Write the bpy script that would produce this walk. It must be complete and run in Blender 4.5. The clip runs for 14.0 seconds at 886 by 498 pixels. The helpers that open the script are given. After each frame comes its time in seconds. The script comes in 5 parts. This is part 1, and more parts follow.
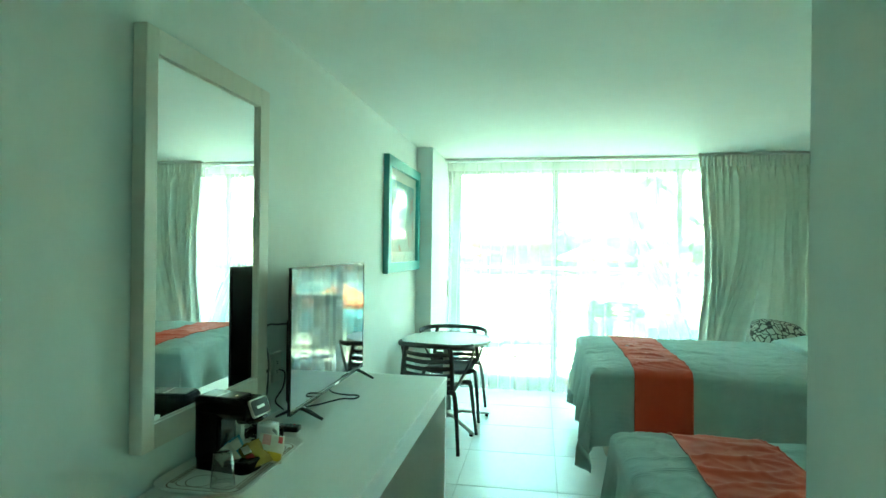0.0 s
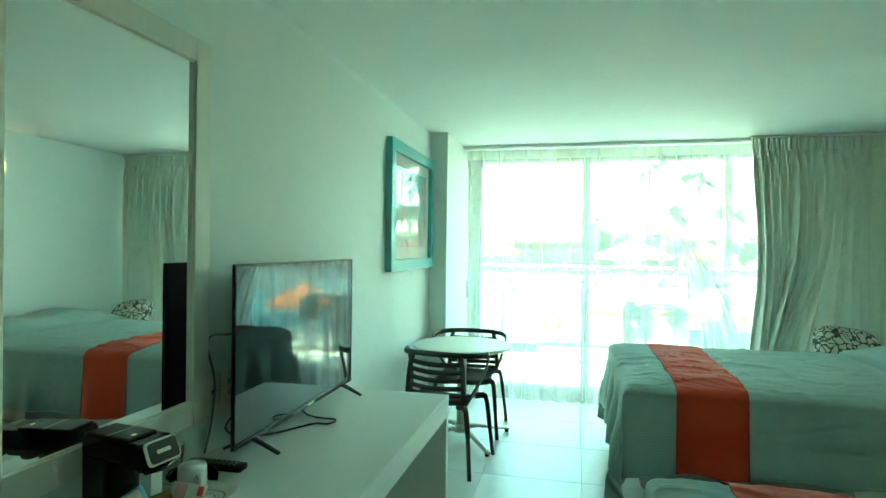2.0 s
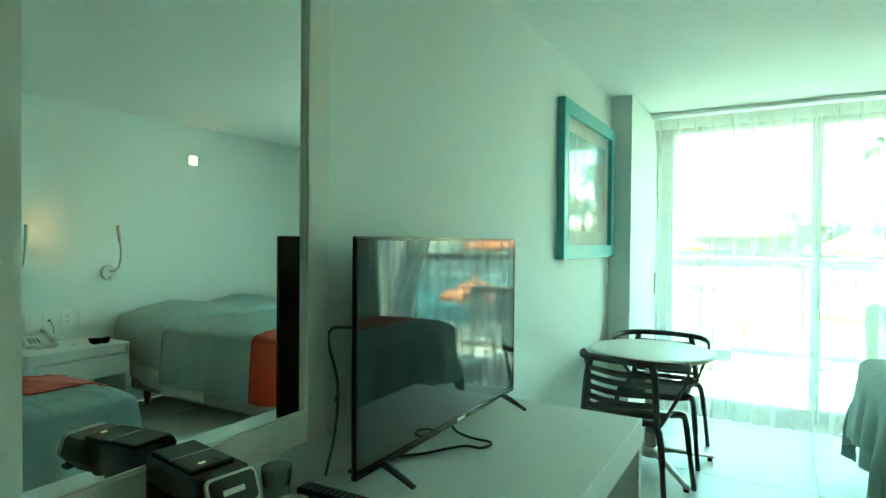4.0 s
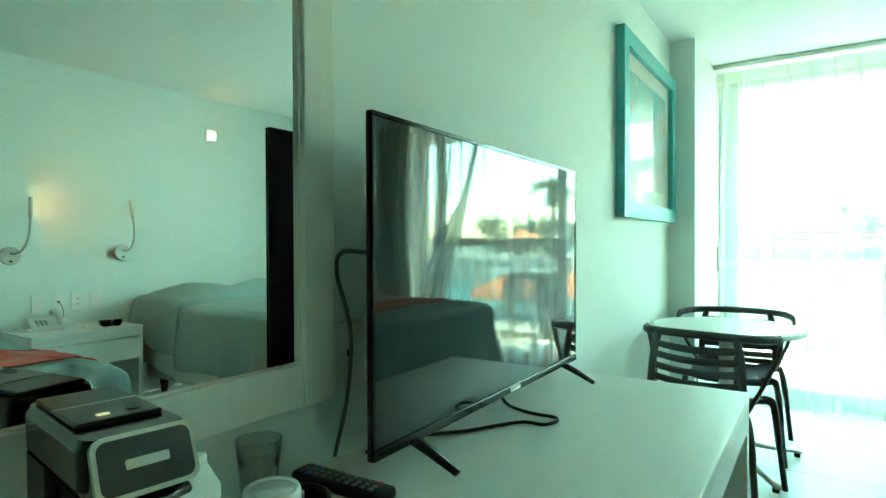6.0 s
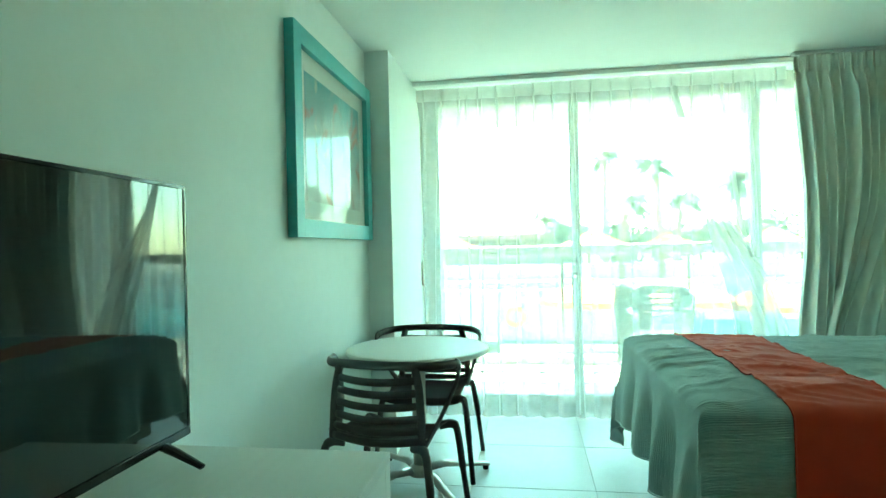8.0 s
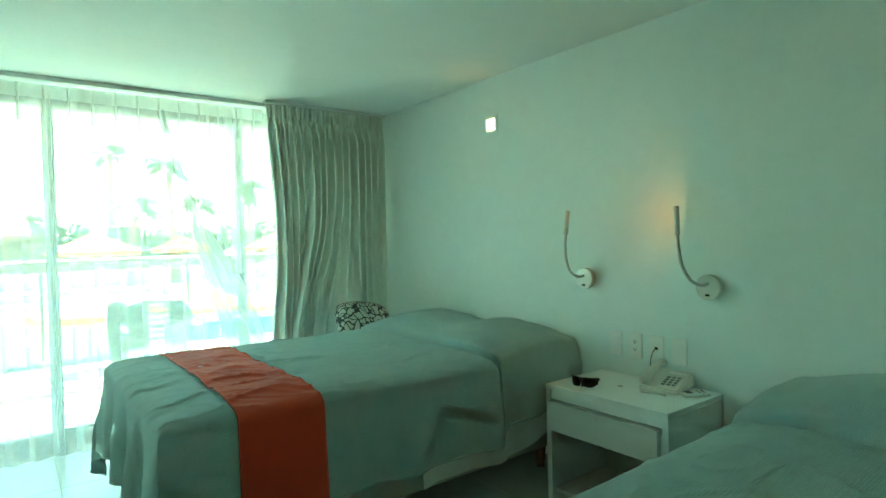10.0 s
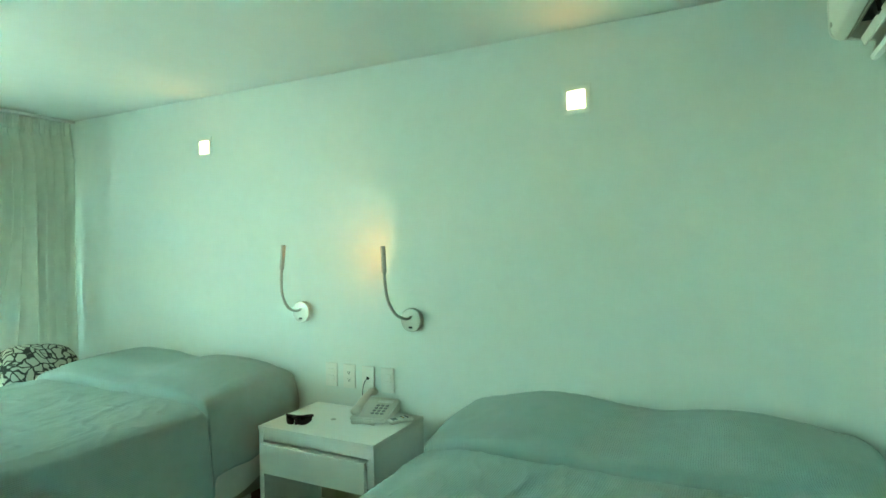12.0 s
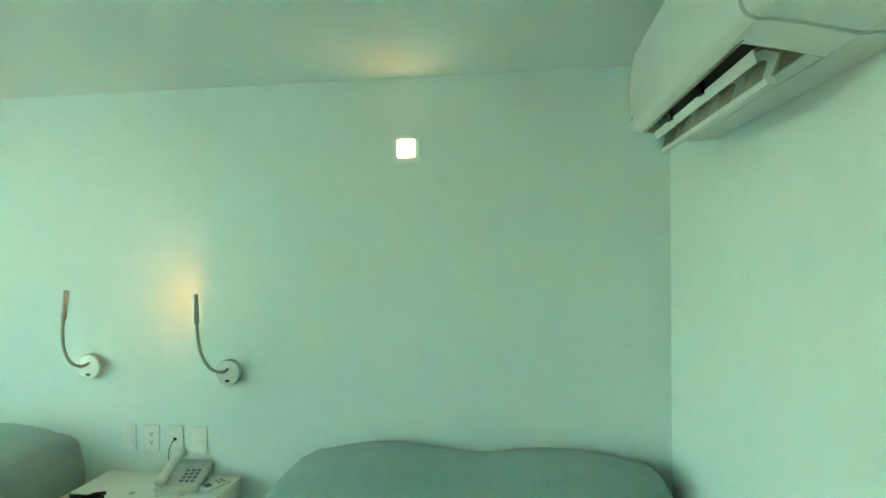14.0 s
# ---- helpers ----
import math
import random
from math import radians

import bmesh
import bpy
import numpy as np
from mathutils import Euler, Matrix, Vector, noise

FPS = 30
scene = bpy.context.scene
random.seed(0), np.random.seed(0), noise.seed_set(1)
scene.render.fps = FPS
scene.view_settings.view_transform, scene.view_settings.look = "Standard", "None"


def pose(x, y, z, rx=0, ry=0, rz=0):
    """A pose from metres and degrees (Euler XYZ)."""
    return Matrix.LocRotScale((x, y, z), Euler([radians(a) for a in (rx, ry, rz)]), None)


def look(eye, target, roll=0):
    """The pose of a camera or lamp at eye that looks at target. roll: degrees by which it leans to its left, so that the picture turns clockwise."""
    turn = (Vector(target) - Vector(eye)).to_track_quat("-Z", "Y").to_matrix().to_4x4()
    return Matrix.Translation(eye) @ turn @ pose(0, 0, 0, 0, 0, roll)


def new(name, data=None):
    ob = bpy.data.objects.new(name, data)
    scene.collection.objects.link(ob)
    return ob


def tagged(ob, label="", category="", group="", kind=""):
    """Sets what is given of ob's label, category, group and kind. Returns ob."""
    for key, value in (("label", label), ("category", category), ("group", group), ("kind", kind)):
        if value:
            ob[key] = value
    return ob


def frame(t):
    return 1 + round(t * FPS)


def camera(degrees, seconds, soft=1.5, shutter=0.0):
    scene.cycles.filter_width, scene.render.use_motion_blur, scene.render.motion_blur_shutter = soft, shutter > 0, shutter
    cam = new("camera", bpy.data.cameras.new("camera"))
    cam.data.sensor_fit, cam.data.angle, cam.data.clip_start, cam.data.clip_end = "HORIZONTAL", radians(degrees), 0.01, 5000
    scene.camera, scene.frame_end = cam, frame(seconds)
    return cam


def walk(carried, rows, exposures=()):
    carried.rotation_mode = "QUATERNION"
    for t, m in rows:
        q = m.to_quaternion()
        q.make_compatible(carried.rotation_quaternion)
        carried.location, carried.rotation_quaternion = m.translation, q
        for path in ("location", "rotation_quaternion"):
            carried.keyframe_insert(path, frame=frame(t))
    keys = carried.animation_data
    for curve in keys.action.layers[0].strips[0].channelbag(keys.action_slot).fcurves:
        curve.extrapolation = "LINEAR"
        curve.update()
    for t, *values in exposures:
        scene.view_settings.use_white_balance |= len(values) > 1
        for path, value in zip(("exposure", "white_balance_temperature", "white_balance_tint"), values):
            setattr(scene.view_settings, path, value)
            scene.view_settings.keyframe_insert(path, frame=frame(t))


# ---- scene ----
cam = camera(75.9, 14.0)
PATH = [
    (0, (-0.094, 0.322, 1.496), (-0.429, 2.293, 1.496), 0.7),
    (0.5, (-0.148, 0.411, 1.499), (-0.486, 2.382, 1.499), 0.8),
    (1, (-0.142, 0.539, 1.493), (-0.501, 2.507, 1.49), 0.7),
    (1.5, (-0.057, 0.715, 1.471), (-0.463, 2.673, 1.466), 0.5),
    (2, (-0.018, 0.863, 1.476), (-0.475, 2.81, 1.469), 0.7),
    (2.5, (-0.073, 1.028, 1.495), (-0.584, 2.962, 1.485), 0.5),
    (3, (-0.131, 1.169, 1.502), (-0.75, 3.071, 1.492), 0.4),
    (3.5, (-0.178, 1.288, 1.479), (-1.044, 3.091, 1.455), 0.7),
    (4, (-0.2, 1.398, 1.401), (-1.21, 3.124, 1.374), 0.5),
    (4.2, (-0.21, 1.431, 1.351), (-1.258, 3.134, 1.324), 0.3),
    (6.3, (-0.461, 1.841, 1.183), (-1.564, 3.508, 1.162), -0.2),
    (6.5, (-0.448, 1.91, 1.198), (-1.526, 3.595, 1.175), -0.2),
    (7, (-0.396, 2.05, 1.213), (-1.386, 3.788, 1.192), -0.2),
    (7.5, (-0.321, 2.136, 1.222), (-1.055, 3.997, 1.214), -0.9),
    (8, (-0.267, 2.228, 1.244), (-0.572, 4.204, 1.243), -1.3),
    (8.5, (-0.182, 2.255, 1.272), (0.007, 4.246, 1.279), -1.5),
    (9, (-0.119, 2.182, 1.283), (0.524, 4.075, 1.294), -1.5),
    (9.2, (-0.148, 2.135, 1.322), (0.642, 3.973, 1.312), -1.5),
    (11.3, (-0.103, 1.714, 1.42), (1.51, 2.896, 1.414), -1.7),
    (11.5, (-0.091, 1.737, 1.447), (1.574, 2.843, 1.436), -1.6),
    (12, (-0.069, 1.825, 1.511), (1.714, 2.73, 1.485), -1.0),
    (12.5, (-0.048, 1.87, 1.573), (1.844, 2.518, 1.543), -0.7),
    (13, (-0.05, 1.884, 1.629), (1.894, 2.352, 1.602), -0.6),
    (13.5, (-0.041, 1.887, 1.671), (1.925, 2.257, 1.647), -0.6),
    (14, (-0.033, 1.909, 1.71), (1.946, 2.197, 1.688), -0.6),
]
KELVIN, TINT = 6950, -39
STOPS = ((0, 5.12), (1.5, 4.9), (3, 4.72), (4.2, 4.78), (6.4, 5.22), (7.6, 4.72), (8.5, 4.28), (9.2, 4.12), (11.4, 5.5), (12.5, 5.42), (14, 5.36))
EXPOSURES = [(t, v, KELVIN + (300 if t < 11 else 650), TINT + (-4 if t < 11 else 2)) for t, v in STOPS]
walk(cam, [(t, look(eye, target, roll)) for t, eye, target, roll in PATH], EXPOSURES)


# ---- world, sun ----
SUN_ELEV, SUN_AZ = 70.0, 12.0  # degrees; azimuth from +y towards -x
world = bpy.data.worlds.new("sky")
scene.world = world
world.use_nodes = True
wn = world.node_tree
sky = wn.nodes.new("ShaderNodeTexSky")
sky.sky_type, sky.sun_disc = "NISHITA", False
sky.sun_elevation, sky.sun_rotation = radians(SUN_ELEV), radians(-SUN_AZ)
wn.nodes["Background"].inputs[1].default_value = 0.15
wn.links.new(sky.outputs[0], wn.nodes["Background"].inputs[0])
sun = new("sun", bpy.data.lights.new("sun", "SUN"))
sun.data.energy, sun.data.angle, sun.data.color = 2.5, radians(0.5), (1.0, 0.95, 0.88)
sun.matrix_world = look((-math.sin(radians(SUN_AZ)) * 20, 20 * math.cos(radians(SUN_AZ)), 20 * math.tan(radians(SUN_ELEV))), (0, 0, 0))


# ---- materials ----
def mat(name, color, rough=0.6, metal=0.0, spec=0.5, vary=0.05, scale=6.0, bump=0.0, bump_scale=60.0, coat=0.0, stretch=None):
    """A procedural surface: two scales of colour variation, roughness variation and fine relief."""
    m = bpy.data.materials.new(name)
    m.use_nodes = True
    nt = m.node_tree
    b = nt.nodes["Principled BSDF"]
    b.inputs["Roughness"].default_value, b.inputs["Metallic"].default_value = rough, metal
    b.inputs["Specular IOR Level"].default_value = spec
    b.inputs["Coat Weight"].default_value = coat
    b.inputs["Coat Roughness"].default_value = 0.04
    co = nt.nodes.new("ShaderNodeTexCoord")
    mp = nt.nodes.new("ShaderNodeMapping")
    if stretch:
        mp.inputs["Scale"].default_value = stretch
    nt.links.new(co.outputs["Object"], mp.inputs["Vector"])
    n1, n2 = nt.nodes.new("ShaderNodeTexNoise"), nt.nodes.new("ShaderNodeTexNoise")
    n1.inputs["Scale"].default_value, n1.inputs["Detail"].default_value = scale * 0.25, 3
    n2.inputs["Scale"].default_value, n2.inputs["Detail"].default_value = scale * 4, 6
    mix = nt.nodes.new("ShaderNodeMath")
    mix.operation = "ADD"
    for n in (n1, n2):
        nt.links.new(mp.outputs[0], n.inputs["Vector"])
    nt.links.new(n1.outputs["Fac"], mix.inputs[0])
    nt.links.new(n2.outputs["Fac"], mix.inputs[1])
    ramp = nt.nodes.new("ShaderNodeMapRange")
    ramp.inputs["From Min"].default_value, ramp.inputs["From Max"].default_value = 0.6, 1.4
    ramp.inputs["To Min"].default_value, ramp.inputs["To Max"].default_value = 1 - vary, 1 + vary
    nt.links.new(mix.outputs[0], ramp.inputs["Value"])
    col = nt.nodes.new("ShaderNodeVectorMath")
    col.operation = "SCALE"
    col.inputs[0].default_value = color
    nt.links.new(ramp.outputs[0], col.inputs["Scale"])
    nt.links.new(col.outputs[0], b.inputs["Base Color"])
    rr = nt.nodes.new("ShaderNodeMapRange")
    rr.inputs["To Min"].default_value, rr.inputs["To Max"].default_value = max(rough * 0.8, 0), min(rough * 1.2, 1)
    nt.links.new(n1.outputs["Fac"], rr.inputs["Value"])
    nt.links.new(rr.outputs[0], b.inputs["Roughness"])
    if bump:
        n3 = nt.nodes.new("ShaderNodeTexNoise")
        n3.inputs["Scale"].default_value, n3.inputs["Detail"].default_value = bump_scale, 4
        nt.links.new(mp.outputs[0], n3.inputs["Vector"])
        bp = nt.nodes.new("ShaderNodeBump")
        bp.inputs["Strength"].default_value, bp.inputs["Distance"].default_value = bump, 0.01
        nt.links.new(n3.outputs["Fac"], bp.inputs["Height"])
        nt.links.new(bp.outputs[0], b.inputs["Normal"])
    return m


def fabric(name, color, ribs=0.0, rib_scale=220.0, rough=0.9, vary=0.08, axis="X"):
    """Woven cloth: matt with sheen, fine weave or corduroy ribs in the relief."""
    m = mat(name, color, rough, 0, 0.2, vary, 4.0)
    nt = m.node_tree
    b = nt.nodes["Principled BSDF"]
    b.inputs["Sheen Weight"].default_value = 0.15
    co = nt.nodes.new("ShaderNodeTexCoord")
    w = nt.nodes.new("ShaderNodeTexWave")
    w.bands_direction = axis
    w.inputs["Scale"].default_value, w.inputs["Distortion"].default_value, w.inputs["Detail"].default_value = rib_scale, 0.6, 2
    n = nt.nodes.new("ShaderNodeTexNoise")
    n.inputs["Scale"].default_value, n.inputs["Detail"].default_value = 400, 2
    add = nt.nodes.new("ShaderNodeMath")
    add.operation = "ADD"
    nt.links.new(co.outputs["UV"], w.inputs["Vector"])
    nt.links.new(co.outputs["Object"], n.inputs["Vector"])
    nt.links.new(w.outputs["Fac"], add.inputs[0])
    nt.links.new(n.outputs["Fac"], add.inputs[1])
    bp = nt.nodes.new("ShaderNodeBump")
    bp.inputs["Strength"].default_value, bp.inputs["Distance"].default_value = ribs, 0.003
    nt.links.new(add.outputs[0], bp.inputs["Height"])
    nt.links.new(bp.outputs[0], b.inputs["Normal"])
    return m


def cloth_see_through(name, color, clear, through_light):
    """Thin curtain cloth: some light passes straight, some is scattered through."""
    m = bpy.data.materials.new(name)
    m.use_nodes = True
    nt = m.node_tree
    nt.nodes.remove(nt.nodes["Principled BSDF"])
    out = nt.nodes["Material Output"]
    t, d, l = (nt.nodes.new("ShaderNodeBsdf" + k) for k in ("Transparent", "Diffuse", "Translucent"))
    d.inputs["Color"].default_value = l.inputs["Color"].default_value = (*color, 1)
    a, c = nt.nodes.new("ShaderNodeMixShader"), nt.nodes.new("ShaderNodeMixShader")
    a.inputs[0].default_value = through_light
    nt.links.new(d.outputs[0], a.inputs[1])
    nt.links.new(l.outputs[0], a.inputs[2])
    co, n = nt.nodes.new("ShaderNodeTexCoord"), nt.nodes.new("ShaderNodeTexNoise")
    n.inputs["Scale"].default_value, n.inputs["Detail"].default_value = 30, 3
    r = nt.nodes.new("ShaderNodeMapRange")
    r.inputs["To Min"].default_value, r.inputs["To Max"].default_value = 1 - clear - 0.04, 1 - clear + 0.04
    nt.links.new(co.outputs["Object"], n.inputs["Vector"])
    nt.links.new(n.outputs["Fac"], r.inputs["Value"])
    nt.links.new(r.outputs[0], c.inputs[0])
    nt.links.new(t.outputs[0], c.inputs[1])
    nt.links.new(a.outputs[0], c.inputs[2])
    nt.links.new(c.outputs[0], out.inputs[0])
    return m


def pane_glass(name, tint, gloss=1.0):
    """A thin pane: clear with a tint, reflecting by its angle."""
    m = bpy.data.materials.new(name)
    m.use_nodes = True
    nt = m.node_tree
    nt.nodes.remove(nt.nodes["Principled BSDF"])
    t, g = nt.nodes.new("ShaderNodeBsdfTransparent"), nt.nodes.new("ShaderNodeBsdfGlossy")
    t.inputs[0].default_value = (*tint, 1)
    g.inputs["Roughness"].default_value = 0.01
    lw, x = nt.nodes.new("ShaderNodeLayerWeight"), nt.nodes.new("ShaderNodeMixShader")
    lw.inputs["Blend"].default_value = 0.5
    pw, f = nt.nodes.new("ShaderNodeMath"), nt.nodes.new("ShaderNodeMath")
    pw.operation, f.operation = "POWER", "MULTIPLY_ADD"
    pw.inputs[1].default_value = 5.0
    f.inputs[1].default_value, f.inputs[2].default_value = 0.85 * gloss, 0.035 * gloss
    nt.links.new(lw.outputs["Facing"], pw.inputs[0])
    nt.links.new(pw.outputs[0], f.inputs[0])
    nt.links.new(f.outputs[0], x.inputs[0])
    nt.links.new(t.outputs[0], x.inputs[1])
    nt.links.new(g.outputs[0], x.inputs[2])
    nt.links.new(x.outputs[0], nt.nodes["Material Output"].inputs[0])
    return m


def lamp_glow(name, color, strength):
    m = bpy.data.materials.new(name)
    m.use_nodes = True
    b = m.node_tree.nodes["Principled BSDF"]
    b.inputs["Base Color"].default_value = (0.9, 0.9, 0.88, 1)
    b.inputs["Emission Color"].default_value, b.inputs["Emission Strength"].default_value = (*color, 1), strength
    return m


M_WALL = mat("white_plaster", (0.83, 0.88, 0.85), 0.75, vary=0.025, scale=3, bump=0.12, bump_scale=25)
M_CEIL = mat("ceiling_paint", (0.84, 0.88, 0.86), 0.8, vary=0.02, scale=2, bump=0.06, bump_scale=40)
M_TILE = mat("pale_floor_tile", (0.60, 0.61, 0.585), 0.36, spec=0.35, vary=0.04, scale=3, bump=0.015, bump_scale=12)
M_GROUT = mat("grout", (0.45, 0.45, 0.43), 0.9, vary=0.1)
M_LAM = mat("white_laminate", (0.83, 0.83, 0.79), 0.42, vary=0.03, scale=14, bump=0.05, bump_scale=30, stretch=(14, 1, 14))
# Darker, more beige than the white laminate; for back panels and low shelf.
M_LAMIN = mat("inner_laminate", (0.52, 0.48, 0.39), 0.5, vary=0.06)
M_FRAMEWOOD = mat("cream_painted_wood", (0.80, 0.78, 0.71), 0.5, vary=0.04, scale=20, bump=0.06, bump_scale=40, stretch=(8, 8, 1))
M_MIRROR = mat("mirror_silver", (0.93, 0.94, 0.94), 0.0, 1.0, vary=0.0)
M_BLACK = mat("black_plastic", (0.018, 0.019, 0.019), 0.35, spec=0.25, vary=0.2, scale=8, bump=0.03, bump_scale=200)
M_GLOSSBLACK = mat("glossy_black_plastic", (0.007, 0.007, 0.008), 0.14, spec=0.3, vary=0.2)
M_SCREEN = mat("tv_screen", (0.012, 0.017, 0.016), 0.03, spec=0.65, vary=0.1)
M_CHAIR = mat("anthracite_plastic", (0.045, 0.049, 0.050), 0.5, vary=0.12, bump=0.05, bump_scale=180)
M_STEEL = mat("brushed_steel", (0.55, 0.53, 0.49), 0.42, 1.0, vary=0.05, scale=30, bump=0.02, bump_scale=300)
M_DISC = mat("satin_aluminium", (0.60, 0.59, 0.55), 0.48, 0.8, vary=0.05, scale=30, bump=0.02, bump_scale=300)
M_ALU = mat("white_aluminium", (0.74, 0.75, 0.74), 0.4, vary=0.03)
M_TEAL = mat("teal_painted_wood", (0.13, 0.42, 0.43), 0.45, vary=0.08, scale=10, bump=0.05)
M_PAPER = mat("mount_board", (0.82, 0.82, 0.78), 0.8, vary=0.02)
M_SPREAD = fabric("grey_teal_corduroy", (0.355, 0.445, 0.43), ribs=0.5, rib_scale=95, axis="Y")
M_RUNNER = fabric("rust_orange_cloth", (0.54, 0.070, 0.032), ribs=0.12, rib_scale=160)
M_SHEET = fabric("white_cotton", (0.72, 0.71, 0.66), ribs=0.1, rib_scale=200)
M_BASE = mat("cream_bed_base_fabric", (0.50, 0.48, 0.42), 0.9, vary=0.06, bump=0.1, bump_scale=150)
M_CURTAIN = fabric("grey_green_curtain", (0.80, 0.83, 0.77), ribs=0.15, rib_scale=120, axis="X")
nt = M_CURTAIN.node_tree  # the cloth lets a little daylight through
tl, mx = nt.nodes.new("ShaderNodeBsdfTranslucent"), nt.nodes.new("ShaderNodeMixShader")
tl.inputs["Color"].default_value = (0.56, 0.59, 0.52, 1)
mx.inputs[0].default_value = 0.022
nt.links.new(nt.nodes["Principled BSDF"].outputs[0], mx.inputs[1])
nt.links.new(tl.outputs[0], mx.inputs[2])
nt.links.new(mx.outputs[0], nt.nodes["Material Output"].inputs[0])
M_SHEER = cloth_see_through("sheer_voile", (0.90, 0.91, 0.90), 0.70, 0.28)
M_SHEERFOLD = cloth_see_through("sheer_voile_folded", (0.88, 0.90, 0.88), 0.50, 0.20)
M_SHEERGATHER = cloth_see_through("sheer_voile_gathered", (0.86, 0.89, 0.87), 0.30, 0.13)
M_GLASS = pane_glass("green_tinted_glass", (0.93, 0.97, 0.95))
M_PICGLASS = pane_glass("low_glare_glass", (0.96, 0.97, 0.96), 0.4)
M_TUMBLER = pane_glass("clear_plastic", (0.90, 0.92, 0.91), 1.5)
M_WOODLEG = mat("brown_wood", (0.20, 0.085, 0.04), 0.5, vary=0.2, scale=20)
M_PLATE = mat("switch_white", (0.90, 0.89, 0.85), 0.35, vary=0.01)
M_CERAMIC = mat("white_ceramic", (0.82, 0.82, 0.80), 0.15, vary=0.01, coat=0.4)
M_TABLETOP = mat("satin_white_laminate", (0.78, 0.78, 0.74), 0.45, spec=0.35, vary=0.02)
M_ACWHITE = mat("air_conditioner_white", (0.76, 0.76, 0.72), 0.35, vary=0.02)
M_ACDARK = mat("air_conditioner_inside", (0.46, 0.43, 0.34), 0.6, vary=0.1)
M_GLOW = lamp_glow("warm_lamp", (1.0, 0.76, 0.46), 0.16)


# ---- mesh helpers ----
def link(name, bm, material, parent=None, label="", smooth=False):
    me = bpy.data.meshes.new(name)
    bmesh.ops.recalc_face_normals(bm, faces=bm.faces)
    bm.to_mesh(me)
    bm.free()
    if smooth:
        for p in me.polygons:
            p.use_smooth = True
    for m in material if isinstance(material, (list, tuple)) else (material,):
        me.materials.append(m)
    ob = new(name, me)
    if parent:
        ob.parent = parent
    if label:
        ob["label"] = label
    return ob


def part(name, bm, material, parent, label="", smooth=False):
    return link(name, bm, material, parent, label, smooth)


def root(name, loc=(0, 0, 0), turn=0.0):
    ob = new(name)
    ob.matrix_basis = pose(*loc, 0, 0, turn)
    ob.empty_display_size = 0.1
    return ob


def box(bm, lo, hi, bevel=0.0, seg=2):
    """An upright block from lo to hi with rounded edges."""
    r = bmesh.ops.create_cube(bm, size=1.0)
    vs = r["verts"]
    for v in vs:
        v.co = Vector([lo[i] + (v.co[i] + 0.5) * (hi[i] - lo[i]) for i in range(3)])
    if bevel:
        es = list({e for v in vs for e in v.link_edges})
        bmesh.ops.bevel(bm, geom=es, offset=bevel, segments=seg, affect="EDGES", profile=0.5)
    return bm


def B(lo, hi, bevel=0.0, seg=2):
    return box(bmesh.new(), lo, hi, bevel, seg)


def tube(bm, pts, rx, ry=None, n=10, cap=True):
    """A round or flattened bar swept along pts; rx and ry may be lists."""
    ry = rx if ry is None else ry
    pts = [Vector(p) for p in pts]
    rings, up = [], None
    for i, p in enumerate(pts):
        d = (pts[min(i + 1, len(pts) - 1)] - pts[max(i - 1, 0)]).normalized()
        if up is None:
            up = Vector((0, 0, 1)) if abs(d.z) < 0.8 else Vector((0, 1, 0))
        side = d.cross(up).normalized()
        up = side.cross(d).normalized()
        a = rx[i] if isinstance(rx, (list, tuple)) else rx
        c = ry[i] if isinstance(ry, (list, tuple)) else ry
        rings.append([bm.verts.new(p + side * a * math.cos(2 * math.pi * k / n) + up * c * math.sin(2 * math.pi * k / n)) for k in range(n)])
    for r0, r1 in zip(rings, rings[1:]):
        for k in range(n):
            bm.faces.new((r0[k], r0[(k + 1) % n], r1[(k + 1) % n], r1[k]))
    if cap:
        bm.faces.new(rings[0][::-1])
        bm.faces.new(rings[-1])
    return bm


def curve_pts(ctrl, n=8):
    """A smooth line through the control points."""
    c = [Vector(p) for p in ctrl]
    c = [2 * c[0] - c[1]] + c + [2 * c[-1] - c[-2]]
    out = []
    for i in range(1, len(c) - 2):
        for k in range(n):
            t = k / n
            a, b, d, e = c[i - 1], c[i], c[i + 1], c[i + 2]
            out.append(0.5 * (2 * b + (d - a) * t + (2 * a - 5 * b + 4 * d - e) * t * t + (3 * b - a - 3 * d + e) * t ** 3))
    return out + [c[-2]]


def lathe(bm, profile, n=24, at=(0, 0, 0)):
    """A turned shape from (radius, height) pairs."""
    rings = []
    for r, z in profile:
        if r < 1e-5:
            rings.append([bm.verts.new((at[0], at[1], at[2] + z))])
        else:
            rings.append([bm.verts.new((at[0] + r * math.cos(2 * math.pi * k / n), at[1] + r * math.sin(2 * math.pi * k / n), at[2] + z)) for k in range(n)])
    for a, b in zip(rings, rings[1:]):
        for k in range(n):
            q = [a[k % len(a)], a[(k + 1) % len(a)], b[(k + 1) % len(b)], b[k % len(b)]]
            q = list(dict.fromkeys(q))
            if len(q) > 2:
                bm.faces.new(q)
    return bm


def sheet(fn, us, vs, close=False):
    """A grid surface fn(u, v) with UVs in metres."""
    bm = bmesh.new()
    uv = bm.loops.layers.uv.new("UVMap")
    g = [[bm.verts.new(fn(u, v)) for v in vs] for u in us]
    for i in range(len(us) - 1):
        for j in range(len(vs) - 1):
            f = bm.faces.new((g[i][j], g[i + 1][j], g[i + 1][j + 1], g[i][j + 1]))
            for l, (a, b) in zip(f.loops, ((i, j), (i + 1, j), (i + 1, j + 1), (i, j + 1))):
                l[uv].uv = (us[a], vs[b])
    return bm


def span(a, b, n):
    return [a + (b - a) * i / n for i in range(n + 1)]


